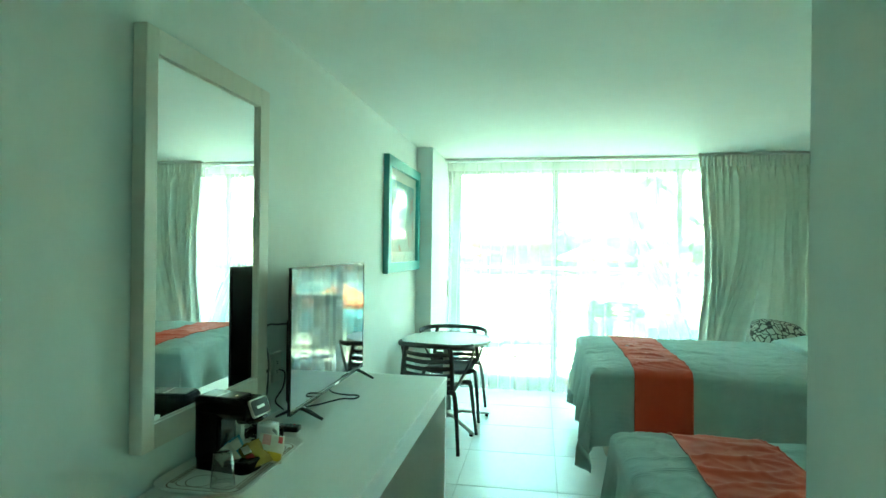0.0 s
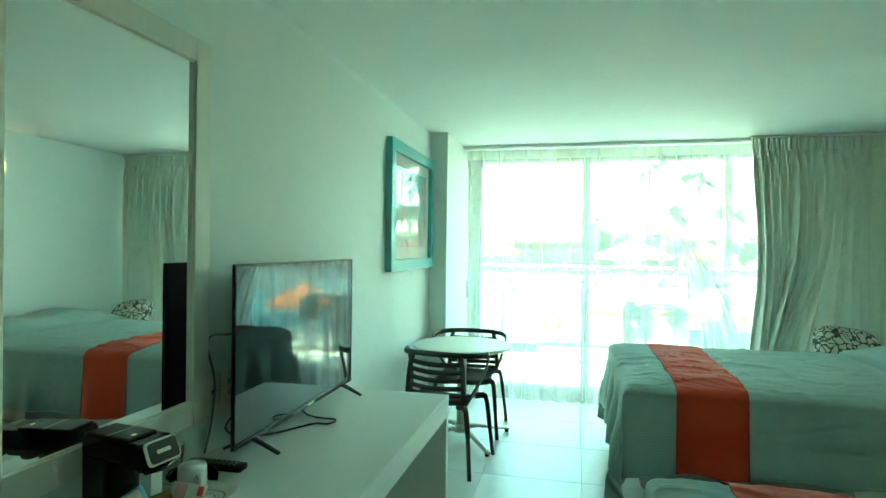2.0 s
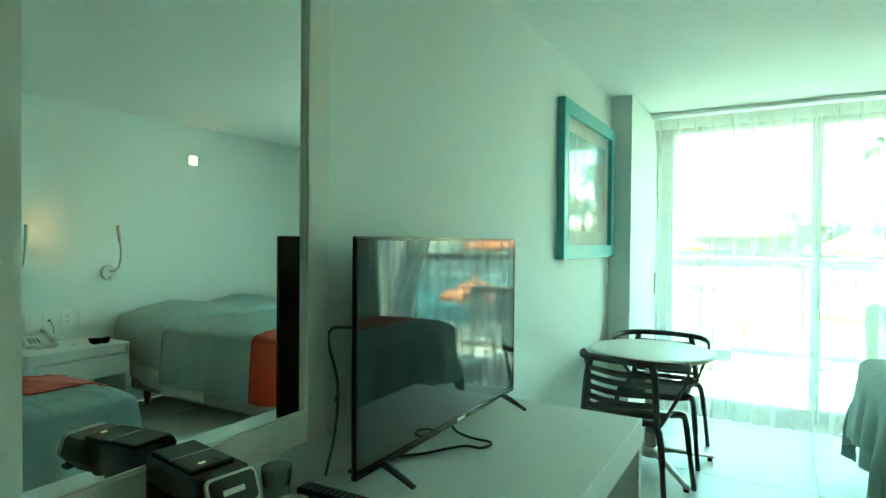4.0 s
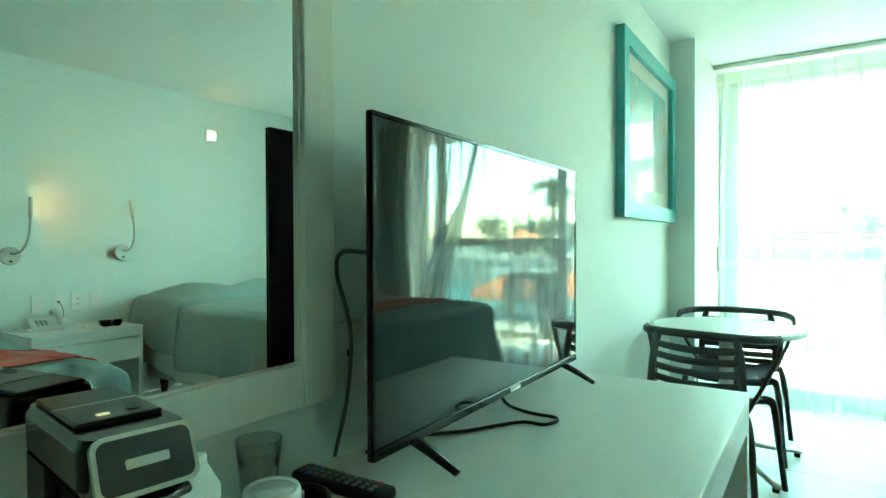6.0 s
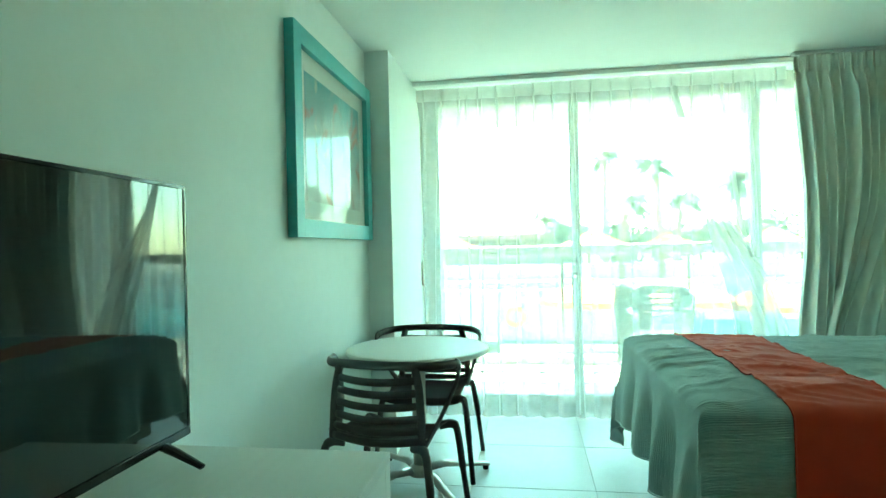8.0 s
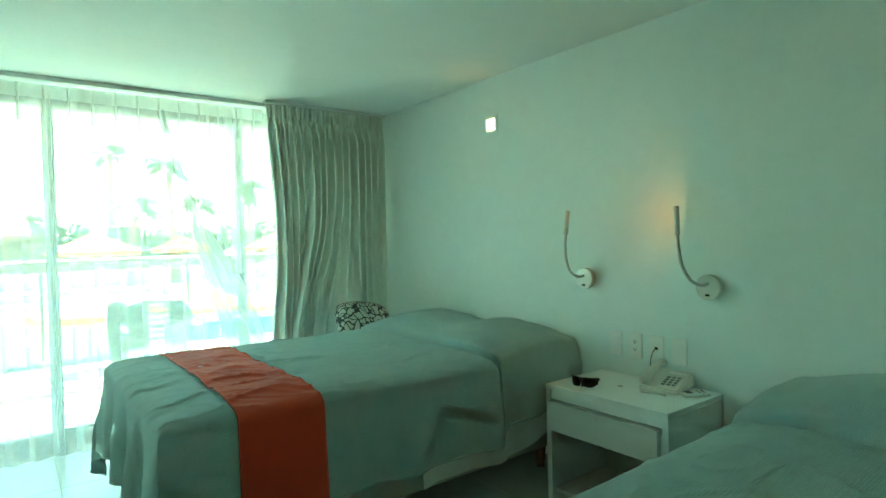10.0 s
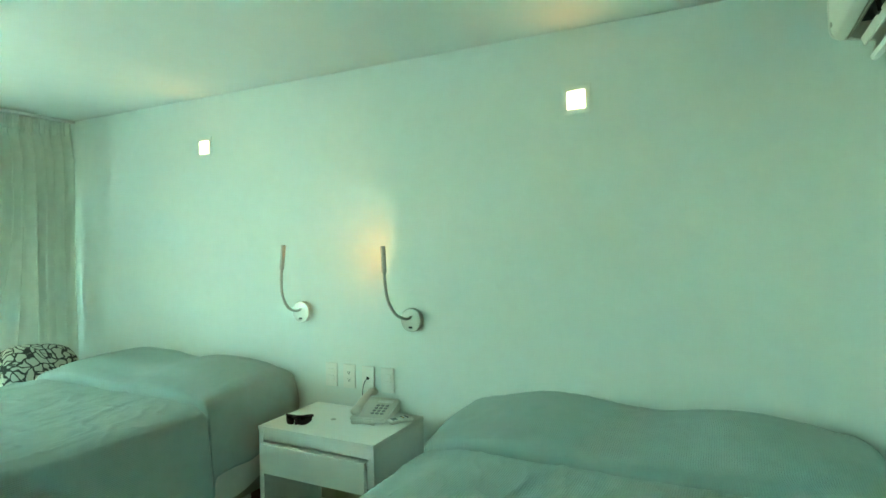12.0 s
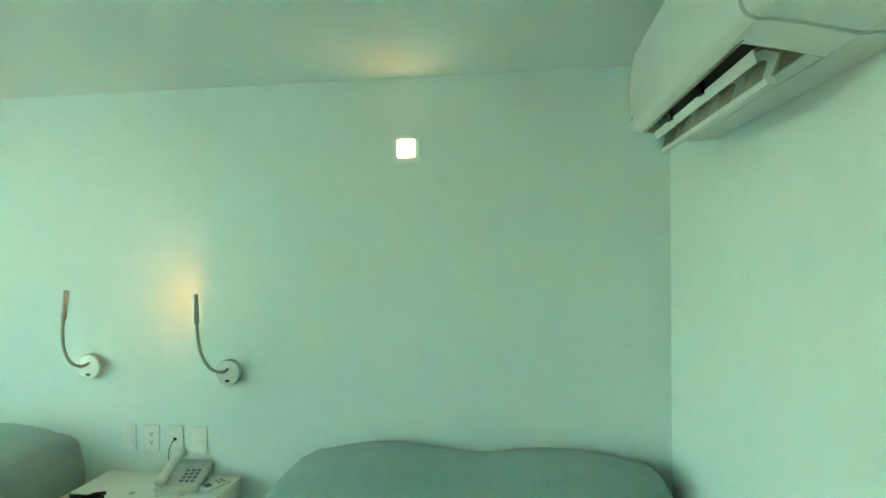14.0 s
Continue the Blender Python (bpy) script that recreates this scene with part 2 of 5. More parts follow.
def smooth(a, b, x):
    t = min(max((x - a) / (b - a), 0), 1)
    return t * t * (3 - 2 * t)


# ---- the room's shell ----
WL, WR, CEIL, WIN = -1.25, 2.49, 2.457, 6.62  # left wall, bed wall, ceiling, window plane
RET, HALL, BACK = 1.30, 0.324, -0.8           # return wall, hall wall, end of the hall


def structure(name, bm, material, label):
    return tagged(link(name, bm, material), label, name.split("_")[0], kind="structure")


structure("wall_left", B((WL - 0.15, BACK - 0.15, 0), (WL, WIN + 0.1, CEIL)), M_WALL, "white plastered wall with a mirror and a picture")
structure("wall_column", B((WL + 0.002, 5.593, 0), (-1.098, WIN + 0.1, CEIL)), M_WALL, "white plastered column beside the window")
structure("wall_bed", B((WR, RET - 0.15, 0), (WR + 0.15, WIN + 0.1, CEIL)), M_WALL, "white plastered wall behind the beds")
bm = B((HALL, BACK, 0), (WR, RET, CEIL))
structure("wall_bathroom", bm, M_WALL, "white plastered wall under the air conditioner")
# Unseen end wall, set close to bounce light back into the room.
structure("wall_back", B((WL, BACK - 0.15, 0), (HALL, BACK, CEIL)), M_WALL, "unseen plain white wall added to close the hall")
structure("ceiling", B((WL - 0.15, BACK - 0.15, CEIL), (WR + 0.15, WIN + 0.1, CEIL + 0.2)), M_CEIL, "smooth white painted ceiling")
floor_ob = structure("floor", B((WL, BACK, -0.12), (WR, WIN + 0.1, -0.004)), M_GROUT, "pale glossy floor tiles with thin joints")

# ---- window wall ----
win = structure("window_1", B((-1.096, WIN, 0.0), (WR - 0.004, WIN + 0.1, 0.035), 0.004), M_ALU, "white aluminium sliding balcony doors with green-tinted panes")
part("window_head", B((-1.096, WIN, CEIL - 0.06), (WR - 0.004, WIN + 0.1, CEIL - 0.003), 0.003), M_ALU, win)
part("window_jamb", B((-1.096, WIN + 0.002, 0.036), (-1.04, WIN + 0.098, CEIL - 0.061), 0.003), M_ALU, win)
part("window_jamb", B((WR - 0.06, WIN + 0.002, 0.036), (WR - 0.006, WIN + 0.098, CEIL - 0.061), 0.003), M_ALU, win)


def sliding_leaf(x0, x1, y, sw=0.07):
    """One sliding leaf: stiles, rails and its pane."""
    z0, z1 = 0.037, CEIL - 0.062
    leaf = part("door_leaf", B((x0, y, z0), (x0 + sw, y + 0.04, z1), 0.004), M_ALU, win)
    part("stile", B((x1 - sw, y, z0), (x1, y + 0.04, z1), 0.004), M_ALU, leaf)
    part("bottom_rail", B((x0 + sw, y + 0.001, z0), (x1 - sw, y + 0.039, z0 + 0.075), 0.004), M_ALU, leaf)
    part("top_rail", B((x0 + sw, y + 0.001, z1 - 0.06), (x1 - sw, y + 0.039, z1), 0.004), M_ALU, leaf)
    g = part("pane", B((x0 + sw - 0.004, y + 0.017, z0 + 0.07), (x1 - sw + 0.004, y + 0.023, z1 - 0.055)), M_GLASS, leaf)
    g.visible_shadow = False
    return leaf


sliding_leaf(-1.038, 0.11, WIN + 0.005, 0.075)
sliding_leaf(0.042, 1.40, WIN + 0.052, 0.068)
sliding_leaf(1.325, WR - 0.062, WIN + 0.005, 0.065)
handle = tagged(link("door_pull", B((-1.094, 6.50, 0.965), (-1.078, 6.535, 1.15), 0.005), M_STEEL), "slim grey metal pull plate on the column edge", "handle", kind="structure")

rail = structure("trim_curtain_rail", B((-1.09, 6.27, CEIL - 0.032), (WR - 0.01, 6.325, CEIL - 0.002), 0.004), M_ALU, "slim aluminium double curtain rail on the ceiling")
part("drape_rail", B((1.42, 6.165, CEIL - 0.022), (WR - 0.01, 6.215, CEIL - 0.002), 0.004), M_ALU, rail)


def sheer_fold(u, z):
    """Place of the sheer at u metres along the rail and height z."""
    x = -1.085 + u
    k = smooth(2.42, 2.15, z)
    wob = 0.5 * noise.noise(Vector((u * 1.3, z * 0.5, 3.0)))
    y = 6.39 + (0.010 + 0.022 * k) * math.sin(2 * math.pi * u / 0.135 + 1.6 * wob) + 0.02 * k * noise.noise(Vector((u * 3.1, z * 0.6, 0)))
    x += 0.030 * k * math.sin(2 * math.pi * u / 0.135 + 1.6 * wob + 0.8) + 0.010 * k * math.sin(4 * math.pi * u / 0.135 + wob * 3) + 0.03 * k * noise.noise(Vector((u * 2.0, z * 0.4, 9.0)))
    return (x, y, z)


sheer = root("sheer_curtain", (0, 0, 0))
tagged(sheer, "thin white voile curtain, pleated, half gathered aside", "curtain")
part("voile", sheet(sheer_fold, span(0, 2.62, 420), [2.40 - 2.385 * (i / 40) ** 1.0 for i in range(41)]), M_SHEER, sheer, smooth=True)
part("heading_tape", sheet(lambda u, z: (-1.085 + u, 6.380 + 0.008 * math.sin(2 * math.pi * u / 0.135), z), span(0, 2.55, 300), [2.425, 2.38, 2.335]), M_SHEERFOLD, sheer, smooth=True)
rnd = random.Random(4)
for i in range(19):
    u = 0.05 + i * 0.135
    part("pleat", tube(bmesh.new(), [(-1.085 + u, 6.372, 2.425), (-1.085 + u, 6.368, 2.38), (-1.085 + u + 0.003, 6.374, 2.28), (-1.085 + u + 0.006, 6.382, 2.16)], [0.005, 0.008, 0.006, 0.002], None, 6), M_SHEERFOLD, sheer, smooth=True)
    if u > 1.15:
        continue
    for k in range(rnd.choice((0, 0, 1, 2, 3))):
        d, low = rnd.uniform(-0.05, 0.05), rnd.uniform(0.02, 0.05)
        x0 = -1.085 + u + rnd.uniform(-0.05, 0.05) + 0.03 * k
        w = rnd.uniform(0.0025, 0.006)
        path = curve_pts([(x0, 6.362, 2.36), (x0 + 0.004, 6.352, 1.9), (x0 + d * 0.5, 6.348, 1.3), (x0 + d * 0.8, 6.350, 0.7), (x0 + d, 6.352, low)], 6)
        part("fold", tube(bmesh.new(), path, [w * (0.4 + 0.6 * smooth(0, 8, q)) for q in range(len(path))], 0.012, 8), M_SHEERFOLD, sheer, smooth=True)


def bundle(left, right, deep):
    """A bundle of voile drawn aside between two edges given as (x, z) from the top down."""
    def at(c, z):
        for (xa, za), (xb, zb) in zip(c, c[1:]):
            if z >= zb:
                k = min(max((za - z) / (za - zb), 0), 1)
                return xa + (xb - xa) * k
        return c[-1][0]

    def fn(z, w):
        z2 = [min(max(z + d, left[-1][1]), left[0][1]) for d in (-0.12, -0.06, 0, 0.06, 0.12)]
        x0, x1 = sum(at(left, q) for q in z2) / 5, sum(at(right, q) for q in z2) / 5
        y = 6.338 + deep * math.sin(w * 21 + 1.5 * z) + 0.4 * deep * math.sin(w * 47 - z) + 0.01 * noise.noise(Vector((w * 4, z * 2, 1)))
        return (x0 + (x1 - x0) * (w + 0.03 * math.sin(w * 21 + 1.5 * z + 1)), y, z)

    return sheet(fn, span(left[0][1], left[-1][1], 60), span(0, 1, 40))


part("gathered_fold", bundle([(0.70, 2.33), (0.875, 1.61), (0.95, 1.28), (1.09, 0.72), (1.13, 0.03)], [(0.735, 2.33), (0.945, 1.61), (1.27, 1.10), (1.45, 0.62), (1.53, 0.03)], 0.016), M_SHEERGATHER, sheer, smooth=True)
part("gathered_fold", bundle([(1.155, 2.33), (1.175, 1.75), (1.205, 1.14)], [(1.215, 2.33), (1.245, 1.75), (1.26, 1.12)], 0.010), M_SHEERFOLD, sheer, smooth=True)
part("gathered_fold", bundle([(1.025, 2.33), (1.12, 1.38), (1.21, 1.14)], [(1.045, 2.33), (1.155, 1.38), (1.225, 1.12)], 0.006), M_SHEERFOLD, sheer, smooth=True)


def drape_fold(u, z):
    """The heavy curtain: narrow upright folds, its middle pulled down to the left."""
    f = u / 1.02
    low = smooth(2.37, 2.15, z)
    left = 0.050 * smooth(2.35, 1.5, z) - 0.045 * smooth(1.25, 0.6, z)
    x = 1.44 + left * (1 - f) ** 3 + u
    pull = smooth(1.90, 0.35, z) ** 1.2
    g = smooth(0.10, 0.40, f) * (1 - smooth(0.52, 0.74, f))
    x -= 0.27 * pull * g
    ph = 2 * math.pi * 15 * f + 1.6 * noise.noise(Vector((f * 7, z * 0.10, 2.0))) + 0.5 * noise.noise(Vector((f * 16, z * 0.35, 8.0)))
    amp = 0.012 + 0.048 * low * (0.9 + 0.9 * noise.noise(Vector((f * 9, z * 0.25, 5.0))))
    amp *= 1 - 0.30 * smooth(0.62, 0.78, f) * smooth(1.9, 1.3, z)
    y = 6.20 + amp * (math.sin(ph) + 0.28 * math.sin(2 * ph + 0.6)) + 0.012 * low * math.sin(ph * 0.31 + 1.0)
    y -= 0.055 * math.exp(-((f - 0.42 + 0.10 * pull) / 0.09) ** 2) * smooth(1.9, 1.0, z)
    y += 0.060 * math.exp(-((z - 1.20) / 0.11) ** 2) * math.exp(-((f - 0.36) / 0.030) ** 2)
    return (min(x, WR - 0.006), y, z)


drape = root("heavy_curtain")
tagged(drape, "grey-green heavy pleated curtain drawn into the corner", "curtain")
part("cloth", sheet(drape_fold, span(0, 1.02, 460), span(2.43, 0.02, 100)), M_CURTAIN, drape, smooth=True)
part("heading", sheet(lambda u, z: (1.433 + u, 6.196 + 0.014 * math.sin(2 * math.pi * u / 0.0425) + 0.006 * math.sin(u * 37), z), span(0, 1.02, 260), [2.44, 2.40, 2.36, 2.33]), M_CURTAIN, drape, smooth=True)


part("wall_return", sheet(lambda u, z: (2.452 + 0.033 * smooth(0, 0.25, u) - 0.004 * math.sin(u * 30), 6.205 + 0.36 * u, z), span(0, 1, 30), span(2.43, 0.02, 10)), M_CURTAIN, drape, smooth=True)


# ---- beds ----
def drape_maker(x0, x1, y0, y1, top, drops, seed, pillows):
    """The surface of a bedspread: (p, q) are cloth metres from the foot edge and the y0 edge."""
    L, W, r = x1 - x0, y1 - y0, 0.06

    def over(e):
        if e <= 0:
            return 0.0, 0.0
        if e < r * math.pi / 2:
            return r * math.sin(e / r), r * (1 - math.cos(e / r))
        k = e - r * math.pi / 2
        return r + 0.045 * k, r + 0.998 * k

    def surf(p, q, lift=0.0):
        ox, dx = over(-p)
        oa, da = over(-q)
        ob, db = over(q - W)
        oy, dy = (oa, da) if q < W / 2 else (ob, db)
        sx = min(max(p, 0), L)
        sy = min(max(q, 0), W)
        z = top - max(dx, dy) - 0.35 * min(dx, dy)
        hx, hy = smooth(0.05, 0.40, dx), smooth(0.05, 0.40, dy)
        ox += lift + hx * (0.042 * math.sin(q * 15 + seed + 1.5 * noise.noise(Vector((q * 2, 0, seed)))) + 0.016 * math.sin(q * 31 + 2 * seed))
        oy += lift + hy * (0.020 * math.sin(p * 13 + seed) + 0.012 * math.sin(p * 24 + 3 * seed))
        corner = min(smooth(0.0, 0.3, dx), smooth(0.0, 0.3, dy))
        ox += 0.02 * corner
        oy += 0.03 * corner
        flat = (1 - smooth(0, 0.06, dx)) * (1 - smooth(0, 0.06, dy))
        wr = noise.noise(Vector((sx * 3 + q * 1.2, q * 7.0, seed)))
        wr2 = noise.noise(Vector((sx * 9 + q * 3, q * 16, seed + 4)))
        rg = max(0.0, 1 - 8.5 * abs(noise.noise(Vector((sx * 1.7 + q * 1.1, q * 4.2 - sx * 0.8, seed + 9)))))
        rg2 = max(0.0, 1 - 9 * abs(noise.noise(Vector((sx * 3.6 + q * 0.6, q * 7.5, seed + 2)))))
        quiet = 1 - 0.8 * smooth(L - 0.70, L - 0.60, p) if pillows else 1
        z += flat * lift + flat * quiet * (0.009 * wr + 0.006 * max(wr2, 0) + 0.010 * rg * rg + 0.007 * rg2 * rg2)
        ed = min(smooth(-0.02, 0.18, p), smooth(-0.02, 0.15, q), smooth(-0.02, 0.15, W - q))
        z -= 0.018 * (1 - ed) * flat
        if pillows:
            s = min(max((p - (L - 0.612)) / 0.26, 0), 1)
            h = 0.80 * (1 - (1 - s) ** 2) ** 0.5 + 0.20 * smooth(L - 0.58, L - 0.35, p)
            hump = 0.5 + 0.5 * math.cos(2 * math.pi * 2 * (sy / W - 0.25))
            fall = 1 - 0.35 * smooth(L - 0.16, L, p)
            z += h * fall * (0.074 + 0.046 * hump) * (1 - 0.55 * smooth(0.0, 0.5, dy))
            z -= 0.028 * math.exp(-((p - (L - 0.612)) / 0.016) ** 2) * (1 - smooth(0, 0.3, dy))
            oy += 0.045 * h * smooth(0, 0.2, dy)
            ox += 0.030 * math.sin(math.pi * min(1, s / 0.35))
        x = x0 + sx - ox
        y = (y0 + sy - oy) if q < W / 2 else (y0 + sy + oy)
        return Vector((x, y, max(z, 0.03)))

    return surf, L, W


def bed(x0, x1, y0, y1, top, seed, run, run_drop, label):
    b = root("bed", ((x0 + x1) / 2, (y0 + y1) / 2, 0))
    tagged(b, label, "bed", "beds along the wall")
    off = Vector(((x0 + x1) / 2, (y0 + y1) / 2, 0))

    def Bo(lo, hi, *a):
        return B([lo[i] - off[i] for i in range(3)], [hi[i] - off[i] for i in range(3)], *a)

    part("bed_base", Bo((x0 + 0.05, y0 + 0.04, 0.13), (x1, y1 - 0.04, 0.37), 0.02), M_BASE, b, "cream fabric box base")
    part("mattress", Bo((x0 + 0.02, y0 + 0.02, 0.372), (x1, y1 - 0.02, top - 0.03), 0.05, 4), M_SHEET, b, "white quilted mattress", True)
    for lx in (x0 + 0.12, x1 - 0.15):
        for ly in (y0 + 0.10, y1 - 0.14):
            part("leg", lathe(bmesh.new(), [(0, 0), (0.022, 0), (0.032, 0.13), (0, 0.13)], 14, (lx - off.x, ly - off.y, 0)), M_WOODLEG, b, "tapered brown wooden leg")
    surf, L, W = drape_maker(x0, x1, y0, y1, top, (0.5, 0.5), seed, True)
    sp = root("bedspread", tuple(off))
    tagged(sp, "grey-teal ribbed bedspread, slightly creased, over pillows", "bedspread", "bedspreads")

    def edge_drop(p):  # the side hem rises towards the head
        return 0.49 + 0.04 * (1 - smooth(0.0, 0.45, p)) - 0.07 * smooth(L - 0.62, L - 0.55, p) - 0.11 * smooth(L - 0.42, L - 0.05, p)

    fold = L - 0.612
    us = span(-0.52, fold - 0.05, 170) + span(fold - 0.045, fold, 10)
    up = [fold + 0.0002 + (L - fold) * (k / 60) ** 2 for k in range(60)] + [L]
    vs = span(0, 1, 210)

    def cover(u, v):
        d = edge_drop(u)
        return surf(u, -d + v * (W + 2 * d)) - off
    part("cover", sheet(cover, us, vs), M_SPREAD, sp, smooth=True)
    part("pillow_cover", sheet(cover, up, vs), M_SPREAD, sp, smooth=True)
    for v in (0, 1):
        part("side_hem", tube(bmesh.new(), [cover(u, v) for u in us + up[1:]], 0.004, None, 6), M_SPREAD, sp, smooth=True)
    part("foot_hem", tube(bmesh.new(), [cover(us[0], v) for v in vs], 0.004, None, 6), M_SPREAD, sp, smooth=True)
    rn = root("bed_runner", tuple(off))
    tagged(rn, "rust-orange cloth runner laid across the bed foot", "bed runner", "bed runners")
    d = run_drop
    part("cloth", sheet(lambda u, v: surf(u, v, 0.007) - off + Vector((0, 0, 0.0045 * max(0, 1 - 7 * abs(noise.noise(Vector((u * 4, v * 9 + u * 5, seed))))) * smooth(0, 0.05, v) * smooth(W, W - 0.05, v))), span(run[0] - x0, run[1] - x0, 44), span(-d, W + d, 200)), M_RUNNER, rn, smooth=True)
    for u in (run[0] - x0, run[1] - x0):
        part("hem", tube(bmesh.new(), [surf(u, v, 0.008) - off for v in span(-d, W + d, 120)], 0.003, None, 5), M_RUNNER, rn, smooth=True)
    sh = root("bed_sheet", tuple(off))
    tagged(sh, "white cotton sheet hanging below the bedspread", "sheet", "sheets")
    part("cloth", sheet(lambda u, v: surf(u, -0.02 - v * (0.56 - 0.06 * smooth(L - 0.5, L - 0.3, u)), -0.022) - off, span(L - 1.15, L - 0.02, 40), span(0, 1, 16)), M_SHEET, sh, smooth=True)
    return b


bed(0.30, 2.475, 4.17, 5.52, 0.745, 1.0, (0.525, 0.875), 0.50, "double bed with grey-teal bedspread beside the window curtain")
bed(0.28, 2.475, 1.44, 2.84, 0.735, 5.0, (0.465, 0.825), 0.50, "double bed with grey-teal bedspread under the air conditioner")

# ---- nightstand ----
NX, NY0, NY1, NZ = 2.028, 3.252, 3.940, 0.610
ns = root("nightstand", ((NX + WR) / 2, (NY0 + NY1) / 2, 0))
tagged(ns, "white laminate nightstand with a drawer and open niche", "nightstand")


def nsp(name, lo, hi, m, bev=0.002, parent=ns):
    o = Vector(((NX + WR) / 2, (NY0 + NY1) / 2, 0))
    return part(name, B([lo[i] - o[i] for i in range(3)], [hi[i] - o[i] for i in range(3)], bev), m, parent)


nsp("top", (NX - 0.004, NY0, NZ - 0.022), (WR - 0.003, NY1, NZ), M_LAM)
nsp("side_panel", (NX, NY0 + 0.001, 0), (WR - 0.004, NY0 + 0.03, NZ - 0.023), M_LAM)
nsp("side_panel", (NX, NY1 - 0.03, 0), (WR - 0.004, NY1 - 0.001, NZ - 0.023), M_LAM)
nsp("apron", (NX + 0.004, NY0 + 0.031, 0.538), (NX + 0.03, NY1 - 0.031, NZ - 0.023), M_LAM)
drawer = nsp("drawer_front", (NX - 0.024, NY0 + 0.040, 0.385), (NX + 0.002, NY1 - 0.034, 0.530), M_LAM)
nsp("drawer_box", (NX + 0.03, NY0 + 0.04, 0.39), (WR - 0.05, NY1 - 0.04, 0.50), M_LAM, 0.002, drawer)
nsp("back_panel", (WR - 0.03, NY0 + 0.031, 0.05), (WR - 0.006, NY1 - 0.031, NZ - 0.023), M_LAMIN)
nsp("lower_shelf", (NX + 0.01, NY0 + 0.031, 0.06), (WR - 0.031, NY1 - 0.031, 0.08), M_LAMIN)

# ---- desk ----
DX, DY0, DY1, DZ = -0.611, 1.60, 3.555, 0.76
desk = root("desk", ((WL + DX) / 2, (DY0 + DY1) / 2, 0))
tagged(desk, "long white laminate desk fixed along the wall", "desk")


def dsp(name, lo, hi, m, bev=0.002):
    o = Vector(((WL + DX) / 2, (DY0 + DY1) / 2, 0))
    return part(name, B([lo[i] - o[i] for i in range(3)], [hi[i] - o[i] for i in range(3)], bev), m, desk)


dsp("tabletop", (WL + 0.003, DY0, DZ - 0.025), (DX, DY1, DZ), M_LAM, 0.003)
dsp("apron", (DX - 0.025, DY0 + 0.045, DZ - 0.10), (DX - 0.001, DY1 - 0.045, DZ - 0.026), M_LAM)
dsp("end_panel", (WL + 0.003, DY1 - 0.044, 0), (DX - 0.001, DY1 - 0.001, DZ - 0.026), M_LAM)
dsp("end_panel", (WL + 0.003, DY0 + 0.001, 0), (DX - 0.001, DY0 + 0.044, DZ - 0.026), M_LAM)
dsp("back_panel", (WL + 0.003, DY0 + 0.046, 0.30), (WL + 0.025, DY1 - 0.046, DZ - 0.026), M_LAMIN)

# ---- mirror ----
MY0, MY1, MZ0, MZ1, MF, MFL = 1.775, 2.525, 0.895, 2.135, 0.076, 0.053
mir = root("wall_mirror", (WL, (MY0 + MY1) / 2, MZ0))
tagged(mir, "large wall mirror in a broad cream wooden frame", "mirror")


def mp_(name, y0, y1, z0, z1, xa, xb, m, bev=0.003):
    o = (WL, (MY0 + MY1) / 2, MZ0)
    return part(name, B((xa - o[0], y0 - o[1], z0 - o[2]), (xb - o[0], y1 - o[1], z1 - o[2]), bev), m, mir)


XA, XB, BEAD = WL + 0.002, WL + 0.046, 0.003
mp_("frame_stile", MY0, MY0 + MFL, MZ0, MZ1, XA, XB, M_FRAMEWOOD)
mp_("frame_stile", MY1 - MF, MY1, MZ0, MZ1, XA, XB, M_FRAMEWOOD)
mp_("frame_rail", MY0 + MFL, MY1 - MF, MZ1 - MF, MZ1, XA, XB - 0.001, M_FRAMEWOOD)
mp_("frame_rail", MY0 + MFL, MY1 - MF, MZ0, MZ0 + MF, XA, XB - 0.001, M_FRAMEWOOD)
for y0, y1, z0, z1 in ((MY0 + MFL, MY0 + MFL + BEAD, MZ0 + MF, MZ1 - MF), (MY1 - MF - BEAD, MY1 - MF, MZ0 + MF, MZ1 - MF),
                       (MY0 + MFL + BEAD, MY1 - MF - BEAD, MZ1 - MF - BEAD, MZ1 - MF), (MY0 + MFL + BEAD, MY1 - MF - BEAD, MZ0 + MF, MZ0 + MF + BEAD)):
    mp_("inner_bead", y0, y1, z0, z1, XA, XB - 0.010, M_FRAMEWOOD, 0.001)
mp_("mirror_glass", MY0 + MFL + BEAD, MY1 - MF - BEAD, MZ0 + MF + BEAD, MZ1 - MF - BEAD, XA, XB - 0.015, M_MIRROR, 0)

# ---- picture ----
PY0, PY1, PZ0, PZ1, PF = 4.430, 5.55, 1.305, 2.205, 0.080
pic = root("framed_picture", (WL, (PY0 + PY1) / 2, PZ0))
tagged(pic, "abstract picture with white mount in a teal frame", "picture")


def pp_(name, y0, y1, z0, z1, xa, xb, m, bev=0.002, label=""):
    o = (WL, (PY0 + PY1) / 2, PZ0)
    return part(name, B((xa - o[0], y0 - o[1], z0 - o[2]), (xb - o[0], y1 - o[1], z1 - o[2]), bev), m, pic, label)


